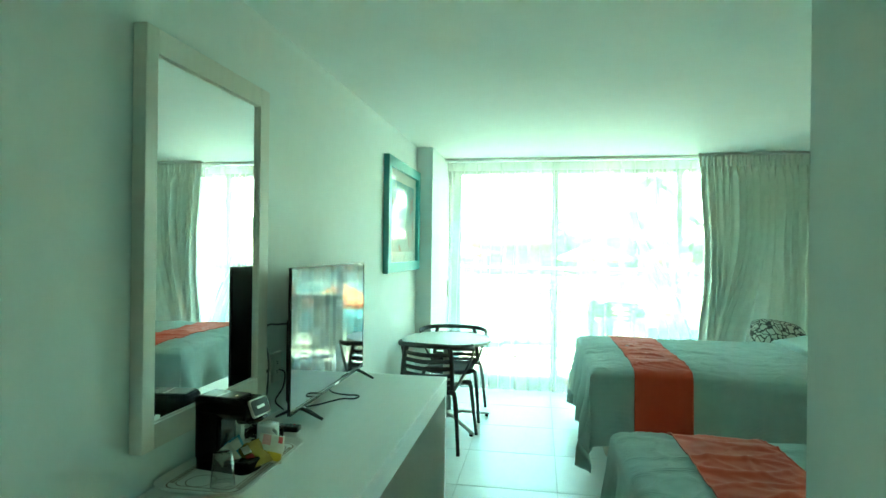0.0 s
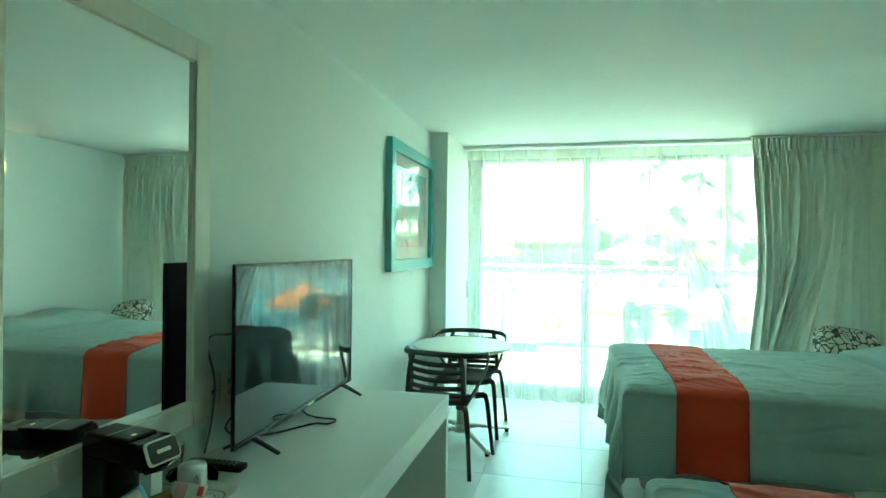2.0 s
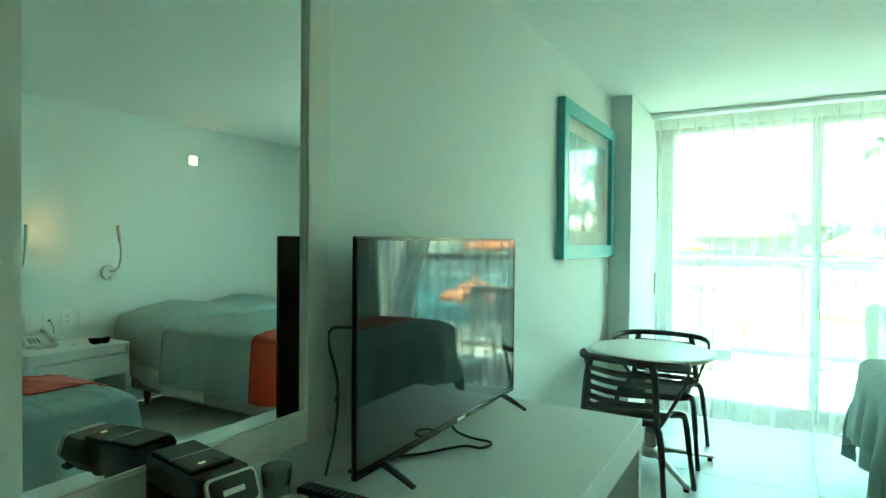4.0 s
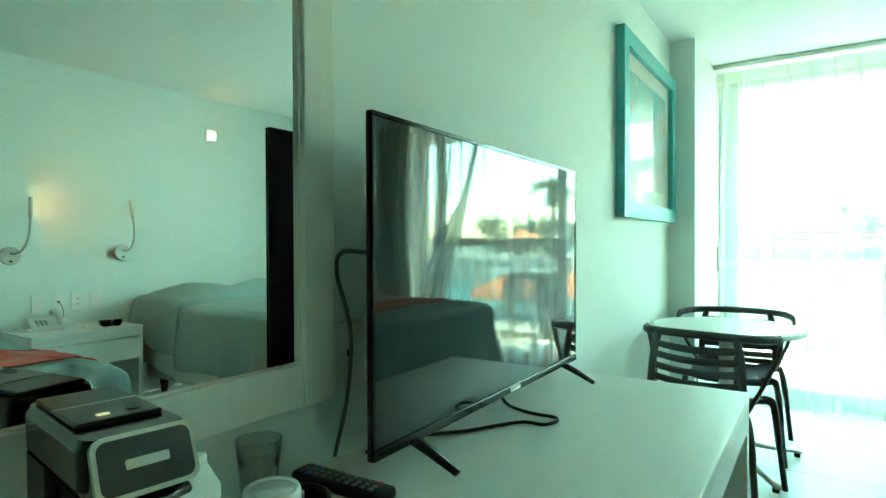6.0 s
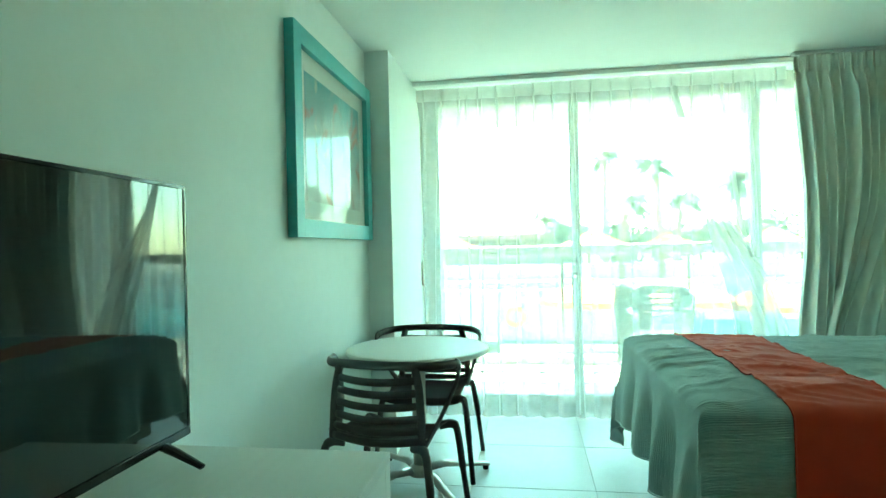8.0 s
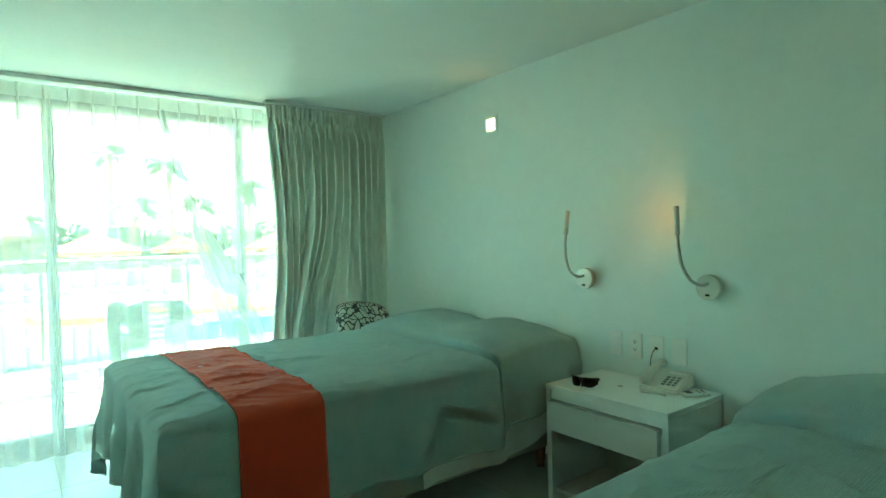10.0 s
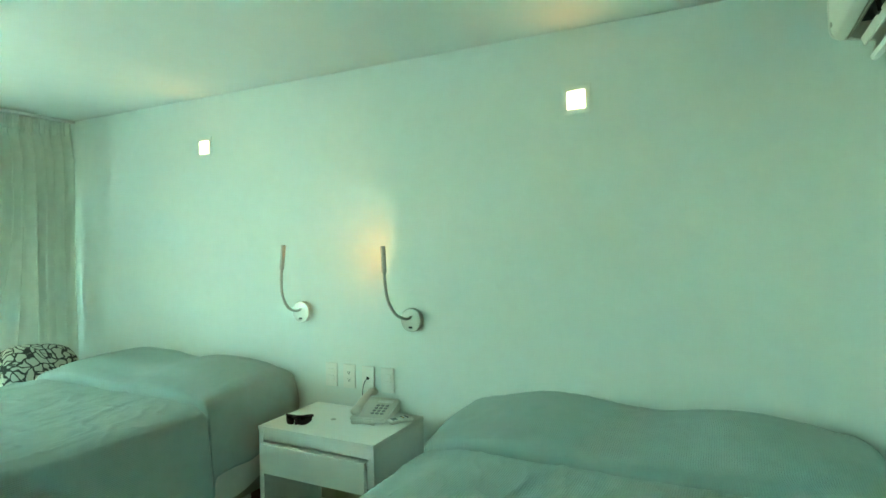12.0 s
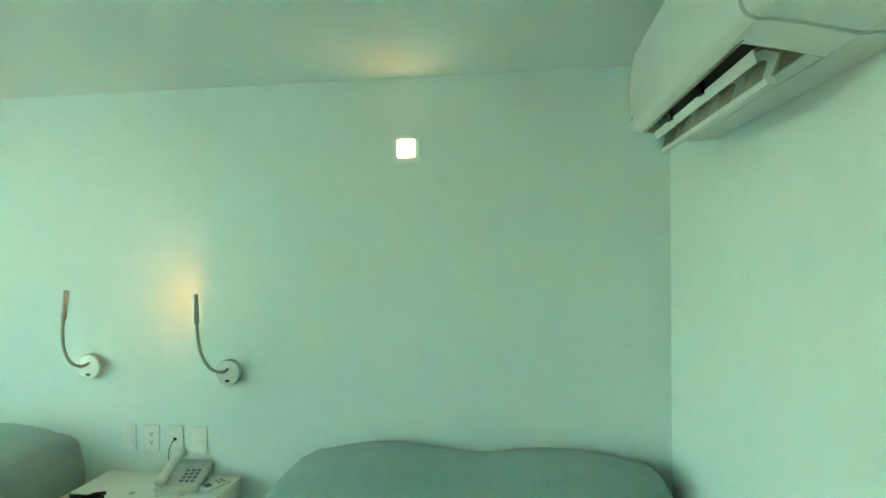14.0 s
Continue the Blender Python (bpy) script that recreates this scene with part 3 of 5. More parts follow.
XB = WL + 0.046
pp_("frame_stile", PY0, PY0 + PF, PZ0, PZ1, XA, XB, M_TEAL)
pp_("frame_stile", PY1 - PF, PY1, PZ0, PZ1, XA, XB, M_TEAL)
pp_("frame_rail", PY0 + PF, PY1 - PF, PZ1 - PF, PZ1, XA, XB - 0.001, M_TEAL)
pp_("frame_rail", PY0 + PF, PY1 - PF, PZ0, PZ0 + PF, XA, XB - 0.001, M_TEAL)
pp_("mount", PY0 + PF, PY1 - PF, PZ0 + PF, PZ1 - PF, XA, WL + 0.018, M_PAPER, 0)

M_ART = bpy.data.materials.new("abstract_print")
M_ART.use_nodes = True
nt = M_ART.node_tree
co = nt.nodes.new("ShaderNodeTexCoord")
sep = nt.nodes.new("ShaderNodeSeparateXYZ")
nt.links.new(co.outputs["Object"], sep.inputs[0])
nzs = []
for sc, off in ((2.6, 0.0), (5.0, 7.0), (9.0, 3.0)):
    mpn, n = nt.nodes.new("ShaderNodeMapping"), nt.nodes.new("ShaderNodeTexNoise")
    mpn.inputs["Location"].default_value = (off, off, off)
    n.inputs["Scale"].default_value, n.inputs["Detail"].default_value, n.inputs["Distortion"].default_value = sc, 2, 1.2
    nt.links.new(co.outputs["Object"], mpn.inputs[0])
    nt.links.new(mpn.outputs[0], n.inputs["Vector"])
    nzs.append(n)
hgt = nt.nodes.new("ShaderNodeMapRange")  # upper part bluer
hgt.inputs["From Min"].default_value, hgt.inputs["From Max"].default_value = 0.15, 0.72
nt.links.new(sep.outputs["Z"], hgt.inputs["Value"])
base = nt.nodes.new("ShaderNodeValToRGB")
for p, c in ((0.30, (0.62, 0.56, 0.53, 1)), (1.0, (0.13, 0.38, 0.45, 1))):
    e = base.color_ramp.elements[0] if p < 0.5 else base.color_ramp.elements[1]
    e.position, e.color = p, c
addh = nt.nodes.new("ShaderNodeMath")
addh.operation = "MULTIPLY_ADD"
addh.inputs[1].default_value = 0.8
nt.links.new(hgt.outputs[0], addh.inputs[0])
sub = nt.nodes.new("ShaderNodeMath")
sub.operation = "MULTIPLY"
sub.inputs[1].default_value = 0.35
nt.links.new(nzs[0].outputs["Fac"], sub.inputs[0])
nt.links.new(sub.outputs[0], addh.inputs[2])
nt.links.new(addh.outputs[0], base.inputs[0])
stroke = nt.nodes.new("ShaderNodeValToRGB")
stroke.color_ramp.elements[0].position, stroke.color_ramp.elements[0].color = 0.56, (0, 0, 0, 1)
stroke.color_ramp.elements[1].position, stroke.color_ramp.elements[1].color = 0.72, (1, 1, 1, 1)
nt.links.new(nzs[1].outputs["Fac"], stroke.inputs[0])
m1, m2 = nt.nodes.new("ShaderNodeMixRGB"), nt.nodes.new("ShaderNodeMixRGB")
nt.links.new(stroke.outputs[0], m1.inputs[0])
nt.links.new(base.outputs[0], m1.inputs[1])
m1.inputs[2].default_value = (0.56, 0.22, 0.17, 1)
spot = nt.nodes.new("ShaderNodeValToRGB")
spot.color_ramp.elements[0].position, spot.color_ramp.elements[0].color = 0.62, (0, 0, 0, 1)
spot.color_ramp.elements[1].position, spot.color_ramp.elements[1].color = 0.68, (0.8, 0.8, 0.8, 1)
nt.links.new(nzs[2].outputs["Fac"], spot.inputs[0])
nt.links.new(spot.outputs[0], m2.inputs[0])
nt.links.new(m1.outputs[0], m2.inputs[1])
m2.inputs[2].default_value = (0.55, 0.58, 0.50, 1)
nt.links.new(m2.outputs[0], nt.nodes["Principled BSDF"].inputs["Base Color"])
nt.nodes["Principled BSDF"].inputs["Roughness"].default_value = 0.5
pp_("print", PY0 + PF + 0.085, PY1 - PF - 0.085, PZ0 + PF + 0.085, PZ1 - PF - 0.085, WL + 0.0185, WL + 0.0195, M_ART, 0, "abstract print in blue, grey and red")
gl = pp_("glazing", PY0 + PF - 0.002, PY1 - PF + 0.002, PZ0 + PF - 0.002, PZ1 - PF + 0.002, WL + 0.024, WL + 0.026, M_PICGLASS, 0)
gl.visible_shadow = False

# ---- television ----
TY0, TY1, TZ0, TZ1, TX = 2.488, 3.505, 0.806, 1.412, -1.093
tv = root("television", (TX, (TY0 + TY1) / 2, DZ), 0.9)
tagged(tv, "black flat-screen television, switched off, on two splayed feet", "television")


def tvp(name, lo, hi, m, bev=0.003, label=""):
    o = (TX, (TY0 + TY1) / 2, DZ)
    return part(name, B([lo[i] - o[i] for i in range(3)], [hi[i] - o[i] for i in range(3)], bev), m, tv, label)


tvp("case", (TX - 0.012, TY0, TZ0), (TX - 0.002, TY1, TZ1), M_BLACK, 0.004)
tvp("rear_housing", (TX - 0.075, TY0 + 0.12, TZ0 + 0.02), (TX - 0.0125, TY1 - 0.12, TZ0 + 0.38), M_BLACK, 0.012)
tvp("screen", (TX - 0.004, TY0 + 0.010, TZ0 + 0.022), (TX + 0.001, TY1 - 0.010, TZ1 - 0.010), M_SCREEN, 0)
tvp("bezel", (TX - 0.004, TY0 + 0.001, TZ0 + 0.001), (TX + 0.004, TY1 - 0.001, TZ0 + 0.020), M_GLOSSBLACK, 0.002)
for a, b, c, d in ((TY0 + 0.001, TY1 - 0.001, TZ1 - 0.009, TZ1 - 0.001), (TY0 + 0.001, TY0 + 0.009, TZ0 + 0.021, TZ1 - 0.010), (TY1 - 0.009, TY1 - 0.001, TZ0 + 0.021, TZ1 - 0.010)):
    tvp("bezel", (TX - 0.004, a, c), (TX + 0.003, b, d), M_GLOSSBLACK, 0.001)
tvp("maker_plate", (TX + 0.0045, 3.02, TZ0 + 0.006), (TX + 0.006, 3.075, TZ0 + 0.016), M_STEEL, 0.0005, "small silver maker's plate")
for y in (TY0 + 0.13, TY1 - 0.10):
    o = Vector((TX, (TY0 + TY1) / 2, DZ))
    for s in (1, -1):
        part("foot", tube(bmesh.new(), [Vector((TX - 0.02, y, TZ0 + 0.01)) - o, Vector((TX - 0.012 + s * 0.045, y, TZ0 - 0.012)) - o, Vector((TX - 0.012 + s * 0.105, y, DZ + 0.005)) - o], [0.016, 0.014, 0.011], [0.010, 0.008, 0.005], 8), M_BLACK, tv)

# ---- bistro table ----
TBL = (-0.868, 5.17)
tb = root("round_table", (*TBL, 0))
tagged(tb, "round white cafe table on an aluminium pedestal", "table")
part("tabletop", lathe(bmesh.new(), [(0, 0.702), (0.363, 0.702), (0.372, 0.706), (0.375, 0.716), (0.372, 0.727), (0.363, 0.731), (0, 0.731)], 64), M_TABLETOP, tb, smooth=False)
part("pedestal", lathe(bmesh.new(), [(0, 0.06), (0.036, 0.06), (0.036, 0.69), (0.10, 0.7005), (0, 0.7015)], 24), M_STEEL, tb, "aluminium column", True)
part("hub", lathe(bmesh.new(), [(0, 0.055), (0.06, 0.058), (0.058, 0.10), (0.037, 0.115), (0, 0.115)], 24), M_STEEL, tb, smooth=True)
for k in range(4):
    a = radians(-52 + 90 * k)
    c, s = math.cos(a), math.sin(a)
    part("base_foot", tube(bmesh.new(), [(c * r, s * r, z) for r, z in ((0.04, 0.085), (0.15, 0.085), (0.28, 0.055), (0.40, 0.035), (0.43, 0.025))], [0.028, 0.025, 0.022, 0.024, 0.018], [0.02, 0.018, 0.014, 0.012, 0.01], 10), M_STEEL, tb, smooth=True)
    part("glide", lathe(bmesh.new(), [(0, 0), (0.016, 0), (0.016, 0.022), (0, 0.022)], 12, (c * 0.41, s * 0.41, 0)), M_BLACK, tb)


# ---- chairs ----
def chair(loc, turn, label):
    """An armchair of moulded plastic: slatted back whose top rail bends forward into the arms. Front is +y."""
    c = root("armchair", loc, turn)
    c.scale = (0.92, 1, 1)
    tagged(c, label, "chair", "chairs round the table")
    part("top_rail", tube(bmesh.new(), curve_pts([(-0.325, 0.0, 0.748), (-0.305, -0.07, 0.757), (-0.245, -0.15, 0.763), (-0.12, -0.19, 0.767), (0, -0.20, 0.768), (0.12, -0.19, 0.767), (0.245, -0.15, 0.763), (0.305, -0.07, 0.757), (0.325, 0.0, 0.748)], 5), 0.012, 0.019, 8), M_CHAIR, c, smooth=True)
    for s in (-1, 1):
        part("arm", tube(bmesh.new(), curve_pts([(s * 0.322, -0.02, 0.752), (s * 0.326, 0.022, 0.730), (s * 0.306, 0.02, 0.65), (s * 0.268, -0.04, 0.55), (s * 0.238, -0.12, 0.47), (s * 0.222, -0.17, 0.432)], 5), 0.010, 0.024, 8), M_CHAIR, c, smooth=True)
        part("back_post", tube(bmesh.new(), curve_pts([(s * 0.185, -0.172, 0.764), (s * 0.205, -0.178, 0.68), (s * 0.215, -0.185, 0.58), (s * 0.222, -0.19, 0.44)], 5), 0.020, 0.013, 8), M_CHAIR, c, smooth=True)
        part("rear_leg", tube(bmesh.new(), curve_pts([(s * 0.17, -0.17, 0.43), (s * 0.225, -0.195, 0.435), (s * 0.252, -0.215, 0.40), (s * 0.275, -0.235, 0.25), (s * 0.302, -0.265, 0.0)], 6), [0.021] * 10 + [0.019] * 8 + [0.015] * 7, [0.021] * 10 + [0.018] * 8 + [0.015] * 7, 8), M_CHAIR, c, smooth=True)
        part("front_leg", tube(bmesh.new(), curve_pts([(s * 0.17, 0.16, 0.425), (s * 0.23, 0.18, 0.43), (s * 0.252, 0.195, 0.39), (s * 0.272, 0.215, 0.2), (s * 0.292, 0.24, 0.0)], 6), [0.021] * 10 + [0.019] * 8 + [0.015] * 7, [0.021] * 10 + [0.018] * 8 + [0.015] * 7, 8), M_CHAIR, c, smooth=True)
    for i, z in enumerate((0.708, 0.658, 0.606, 0.555, 0.508, 0.466)):
        yb = -0.19 - 0.004 * i
        part("back_slat", tube(bmesh.new(), curve_pts([(-0.20 - 0.003 * i, yb + 0.015, z), (-0.1, yb - 0.012, z - 0.006), (0, yb - 0.020, z - 0.009), (0.1, yb - 0.012, z - 0.006), (0.20 + 0.003 * i, yb + 0.015, z)], 4), 0.008, 0.0165, 8), M_CHAIR, c, smooth=True)

    def seat(u, v):
        x, y = u * (0.24 - 0.02 * smooth(0, 1, v)), -0.20 + v * 0.42
        return (x, y, 0.432 + 0.045 * u ** 4 * (1 - 0.6 * smooth(0.5, 1, v)) - 0.012 * math.sin(v * math.pi) + 0.012 * (1 - smooth(0, 0.2, v)) - 0.03 * smooth(0.85, 1.0, v))
    bm = sheet(seat, span(-1, 1, 16), span(0, 1, 16))
    bmesh.ops.solidify(bm, geom=bm.faces[:], thickness=0.014)
    part("seat", bm, M_CHAIR, c, smooth=True)
    return c


chair((-0.885, 4.70, 0), -10, "dark grey plastic slatted armchair facing the round table")
chair((-0.862, 5.445, 0), 180, "dark grey plastic slatted armchair pushed under the round table")


# ---- wall lights and switches ----
for y in (2.439, 4.815):
    w = root("wall_light", (WR, y, 2.137))
    tagged(w, "small square recessed wall light, lit warm white", "wall light", "square wall lights")
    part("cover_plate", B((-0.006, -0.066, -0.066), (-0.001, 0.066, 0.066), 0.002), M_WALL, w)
    part("diffuser", B((-0.010, -0.040, -0.040), (-0.0065, 0.040, 0.040), 0.003, 2), M_GLOW, w, "glowing warm diffuser", True)
    up = new("wall_light_uplight", bpy.data.lights.new("wall_light_uplight", "AREA"))
    up.data.shape, up.data.size, up.data.size_y = "RECTANGLE", 0.08, 0.02
    up.data.energy, up.data.color, up.data.spread = 0.0042, (1.0, 0.50, 0.20), radians(115)
    p = Vector((WR - 0.045, y, 2.137 + 0.048))
    up.matrix_world = look(p, p + Vector((-1.1, 0, 1)))


def reading_lamp(y, z, lean, lit):
    """A gooseneck reading lamp: disc on the wall, bent arm, slim head."""
    a = root("reading_lamp", (WR, y, z))
    tagged(a, "brushed steel gooseneck reading lamp" + (", lit, glowing on the wall" if lit else ", switched off"), "wall lamp", "reading lamps")
    bm = lathe(bmesh.new(), [(0, 0.001), (0.057, 0.001), (0.060, 0.004), (0.060, 0.030), (0.057, 0.034), (0, 0.034)], 40)
    bmesh.ops.rotate(bm, verts=bm.verts, cent=(0, 0, 0), matrix=Matrix.Rotation(radians(-90), 3, "Y"))
    part("wall_disc", bm, M_DISC, a)
    part("switch", B((-0.040, -0.010, -0.042), (-0.034, 0.010, -0.032), 0.002), M_BLACK, a)
    neck = curve_pts([(-0.030, 0.0, 0.018), (-0.075, 0.004, 0.012), (-0.125, 0.028 + lean * 0.3, 0.04), (-0.165, 0.040 + lean * 0.6, 0.11), (-0.180, 0.042 + lean * 0.8, 0.19), (-0.186, 0.040 + lean, 0.255)], 8)
    part("gooseneck", tube(bmesh.new(), neck, 0.0075, None, 10), M_STEEL, a, smooth=True)
    h0, h1 = Vector((-0.186, 0.040 + lean, 0.250)), Vector((-0.190, 0.036 + lean * 1.35, 0.385))
    part("head", tube(bmesh.new(), [h0, h0.lerp(h1, 0.05), h0.lerp(h1, 0.97), h1], [0.010, 0.0125, 0.0125, 0.011], None, 16), M_STEEL, a, smooth=True)
    if lit:
        lens = h0.lerp(h1, 0.62)
        part("light_strip", B(lens + Vector((0.008, 0.006, -0.035)), lens + Vector((0.0135, 0.0125, 0.035)), 0.002), M_GLOW, a, "glowing strip facing the wall")
        lamp = new("reading_lamp_light", bpy.data.lights.new("reading_lamp_light", "AREA"))
        lamp.data.shape, lamp.data.size, lamp.data.size_y = "RECTANGLE", 0.008, 0.07
        lamp.data.energy, lamp.data.color = 0.028, (1.0, 0.38, 0.11)
        p = Vector((WR, y, z)) + lens + Vector((0.014, 0.014, 0))
        lamp.matrix_world = look(p, p + Vector((-0.22, 0.95, 0.15)))
    return a


reading_lamp(4.028, 1.122, -0.045, False)
reading_lamp(3.301, 1.109, 0.018, True)


def wall_plate(x, y, z, kind, sgn=-1):
    """A white plate with rockers, sockets or a phone jack. sgn: which way it faces along x."""
    p = root("wall_plate", (x, y, z))
    tagged(p, "white plastic wall plate with " + {"rocker": "two rocker switches", "socket": "a double socket", "jack": "a phone jack"}[kind], "switch plate" if kind != "socket" else "socket", "plates over the nightstand" if sgn < 0 else "plates behind the television")

    def q(name, y0, y1, z0, z1, d0, d1, m, bev=0.001):
        xs = sorted((sgn * d0, sgn * d1))
        return part(name, B((xs[0], y0, z0), (xs[1], y1, z1), bev), m, p)
    q("plate", -0.040, 0.040, -0.066, 0.066, 0.001, 0.009, M_PLATE, 0.003)
    if kind == "rocker":
        for zz in (-0.030, 0.008):
            q("rocker", -0.022, 0.022, zz, zz + 0.026, 0.009, 0.013, M_PLATE)
    elif kind == "socket":
        for zz in (-0.032, 0.008):
            q("socket_face", -0.018, 0.018, zz, zz + 0.026, 0.009, 0.0105, M_PLATE)
            for yy in (-0.008, 0.005):
                q("slot", yy, yy + 0.003, zz + 0.011, zz + 0.020, 0.0106, 0.0112, M_BLACK, 0)
            q("earth_hole", -0.003, 0.003, zz + 0.004, zz + 0.009, 0.0106, 0.0112, M_BLACK, 0)
    else:
        q("jack", -0.008, 0.008, -0.006, 0.008, 0.009, 0.0125, M_BLACK)
    return p


for y, k in ((3.838, "rocker"), (3.715, "socket"), (3.590, "jack"), (3.465, "rocker")):
    wall_plate(WR, y, 0.776, k)
wall_plate(WL, 2.695, 0.962, "socket", 1)
wall_plate(WL, 2.602, 0.962, "jack", 1)

# ---- air conditioner ----
ac = root("air_conditioner", (1.38, RET, 2.03))
tagged(ac, "white split air conditioner with open louvres on the wall", "air conditioner")
AX0, AX1 = -0.70, 0.505


def ac_body(prof, x0, x1):
    bm = bmesh.new()
    a = [bm.verts.new((x0, y, z)) for y, z in prof]
    b = [bm.verts.new((x1, y, z)) for y, z in prof]
    n = len(prof)
    for k in range(n):
        bm.faces.new((a[k], a[(k + 1) % n], b[(k + 1) % n], b[k]))
    bm.faces.new(a)
    bm.faces.new(b[::-1])
    return bm


front = [(p.x, p.y) for p in curve_pts([(0.243, 0.030, 0), (0.262, 0.042, 0), (0.270, 0.075, 0), (0.272, 0.17, 0), (0.262, 0.25, 0), (0.235, 0.32, 0), (0.19, 0.36, 0), (0.10, 0.375, 0)], 5)] + [(0.003, 0.377)]
shell = [(0.003, 0.0), (0.088, -0.003), (0.091, 0.002), (0.094, -0.003), (0.118, 0.004), (0.122, 0.05), (0.15, 0.09), (0.195, 0.09), (0.218, 0.055), (0.224, 0.032), (0.232, 0.036), (0.236, 0.028)] + front
NEAR = AX0 + 0.37
part("case", ac_body(shell, NEAR, AX1 - 0.012), M_ACWHITE, ac)
flat = [(0.003, 0.0), (0.088, -0.003), (0.118, 0.004), (0.17, 0.018), (0.224, 0.029)] + front
part("end_cap", ac_body([(y * 1.008, z) for y, z in flat], AX1 - 0.012, AX1), M_ACWHITE, ac)
part("control_end", ac_body(flat, AX0 + 0.26, NEAR), M_ACWHITE, ac)
part("side_cover", ac_body([(y * 0.985, z + 0.003) for y, z in flat], AX0, AX0 + 0.255), M_ACWHITE, ac)
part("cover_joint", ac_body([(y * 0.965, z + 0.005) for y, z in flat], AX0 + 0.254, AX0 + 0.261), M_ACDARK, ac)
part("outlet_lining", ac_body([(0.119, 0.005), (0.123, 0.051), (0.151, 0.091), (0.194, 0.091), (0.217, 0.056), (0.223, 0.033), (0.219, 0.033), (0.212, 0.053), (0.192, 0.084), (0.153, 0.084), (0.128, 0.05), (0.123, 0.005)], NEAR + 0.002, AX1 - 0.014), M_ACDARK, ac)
# Solid black block paints the shade inside the outlet.
part("outlet_shade", B((NEAR + 0.004, 0.140, 0.070), (AX1 - 0.016, 0.20, 0.083)), M_BLACK, ac, "black block giving the shade of the opening behind the vanes")
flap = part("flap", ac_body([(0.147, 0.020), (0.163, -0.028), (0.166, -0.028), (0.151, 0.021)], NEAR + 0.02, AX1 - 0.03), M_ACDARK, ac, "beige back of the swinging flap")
part("upper_blade", ac_body([(0.186, 0.004), (0.196, 0.024), (0.200, 0.023), (0.192, 0.001)], NEAR + 0.02, AX1 - 0.02), M_ACWHITE, flap)
part("lower_blade", ac_body([(0.160, -0.040), (0.166, -0.026), (0.180, -0.030), (0.176, -0.041)], NEAR + 0.015, AX1 - 0.02), M_ACWHITE, flap)
for k in range(6):
    x = NEAR + 0.03 + k * (AX1 - NEAR - 0.07) / 5
    part("fin", ac_body([(0.149, 0.018), (0.164, -0.030), (0.178, -0.030), (0.176, -0.016), (0.170, 0.000), (0.172, 0.008), (0.190, 0.006), (0.196, 0.020), (0.176, 0.026)], x, x + 0.004), M_ACWHITE, flap)
for x0, x1 in ((NEAR + 0.30, NEAR + 0.33), (NEAR + 0.58, NEAR + 0.61)):
    part("pivot", ac_body([(0.196, 0.018), (0.200, 0.050), (0.212, 0.050), (0.206, 0.016)], x0, x1), M_BLACK, flap)
part("front_panel_joint", B((NEAR - 0.02, 0.228, 0.0265), (AX1 - 0.02, 0.231, 0.031), 0), M_ACDARK, ac)
part("maker_plate", B((AX1 - 0.045, 0.268, 0.062), (AX1 - 0.030, 0.2725, 0.072), 0), M_STEEL, ac)

# ---- things on the nightstand ----
ph = root("telephone", (2.385, 3.475, NZ), -80)
ph.scale = (1.15, 1.15, 1.15)
tagged(ph, "cream desk telephone with corded handset on the nightstand", "telephone")
M_PHONE = mat("cream_phone_plastic", (0.74, 0.72, 0.65), 0.4, vary=0.03)
M_PHONEKEY = mat("pale_grey_key", (0.34, 0.35, 0.34), 0.5)
M_KEY = mat("grey_key", (0.16, 0.17, 0.17), 0.5)
bm = bmesh.new()
pr = [(-0.10, 0.004), (-0.10, 0.022), (0.07, 0.062), (0.10, 0.060), (0.10, 0.004)]
a = [bm.verts.new((-0.085, y, z)) for y, z in pr]
b = [bm.verts.new((0.085, y, z)) for y, z in pr]
for k in range(5):
    bm.faces.new((a[k], a[(k + 1) % 5], b[(k + 1) % 5], b[k]))
bm.faces.new(a), bm.faces.new(b[::-1])
bmesh.ops.bevel(bm, geom=bm.edges[:], offset=0.006, segments=2, affect="EDGES")
part("base", bm, M_PHONE, ph)
hs = tube(bmesh.new(), curve_pts([(-0.055, -0.105, 0.045), (-0.055, -0.06, 0.062), (-0.055, 0.0, 0.080), (-0.055, 0.06, 0.090), (-0.055, 0.10, 0.085)], 5), [0.022] * 4 + [0.019] * 13 + [0.022] * 4, [0.018] * 4 + [0.012] * 13 + [0.018] * 4, 12)
part("handset", hs, M_PHONE, ph, smooth=True)
for r in range(4):
    for c in range(3):
        x, y = 0.0 + c * 0.022, -0.065 + r * 0.022
        z = 0.022 + (y + 0.10) * 0.04 / 0.17
        part("key", B((x, y, z), (x + 0.014, y + 0.013, z + 0.006), 0.002), M_PHONEKEY, ph)
part("display_card", B((-0.005, 0.035, 0.054), (0.065, 0.060, 0.0605), 0.001), M_PLATE, ph)
coil = [(-0.06 + 0.10 * t + 0.006 * math.cos(t * 120), -0.118 + 0.02 * math.sin(t * 3) - 0.01, 0.007 + 0.006 * math.sin(t * 120)) for t in [i / 160 for i in range(161)]]
part("coiled_cord", tube(bmesh.new(), coil, 0.0022, None, 5), M_PHONE, ph, smooth=True)
cord = root("phone_cord", (WR - 0.013, 3.59, 0.776))
tagged(cord, "thin grey telephone line hanging from the wall jack", "cable")
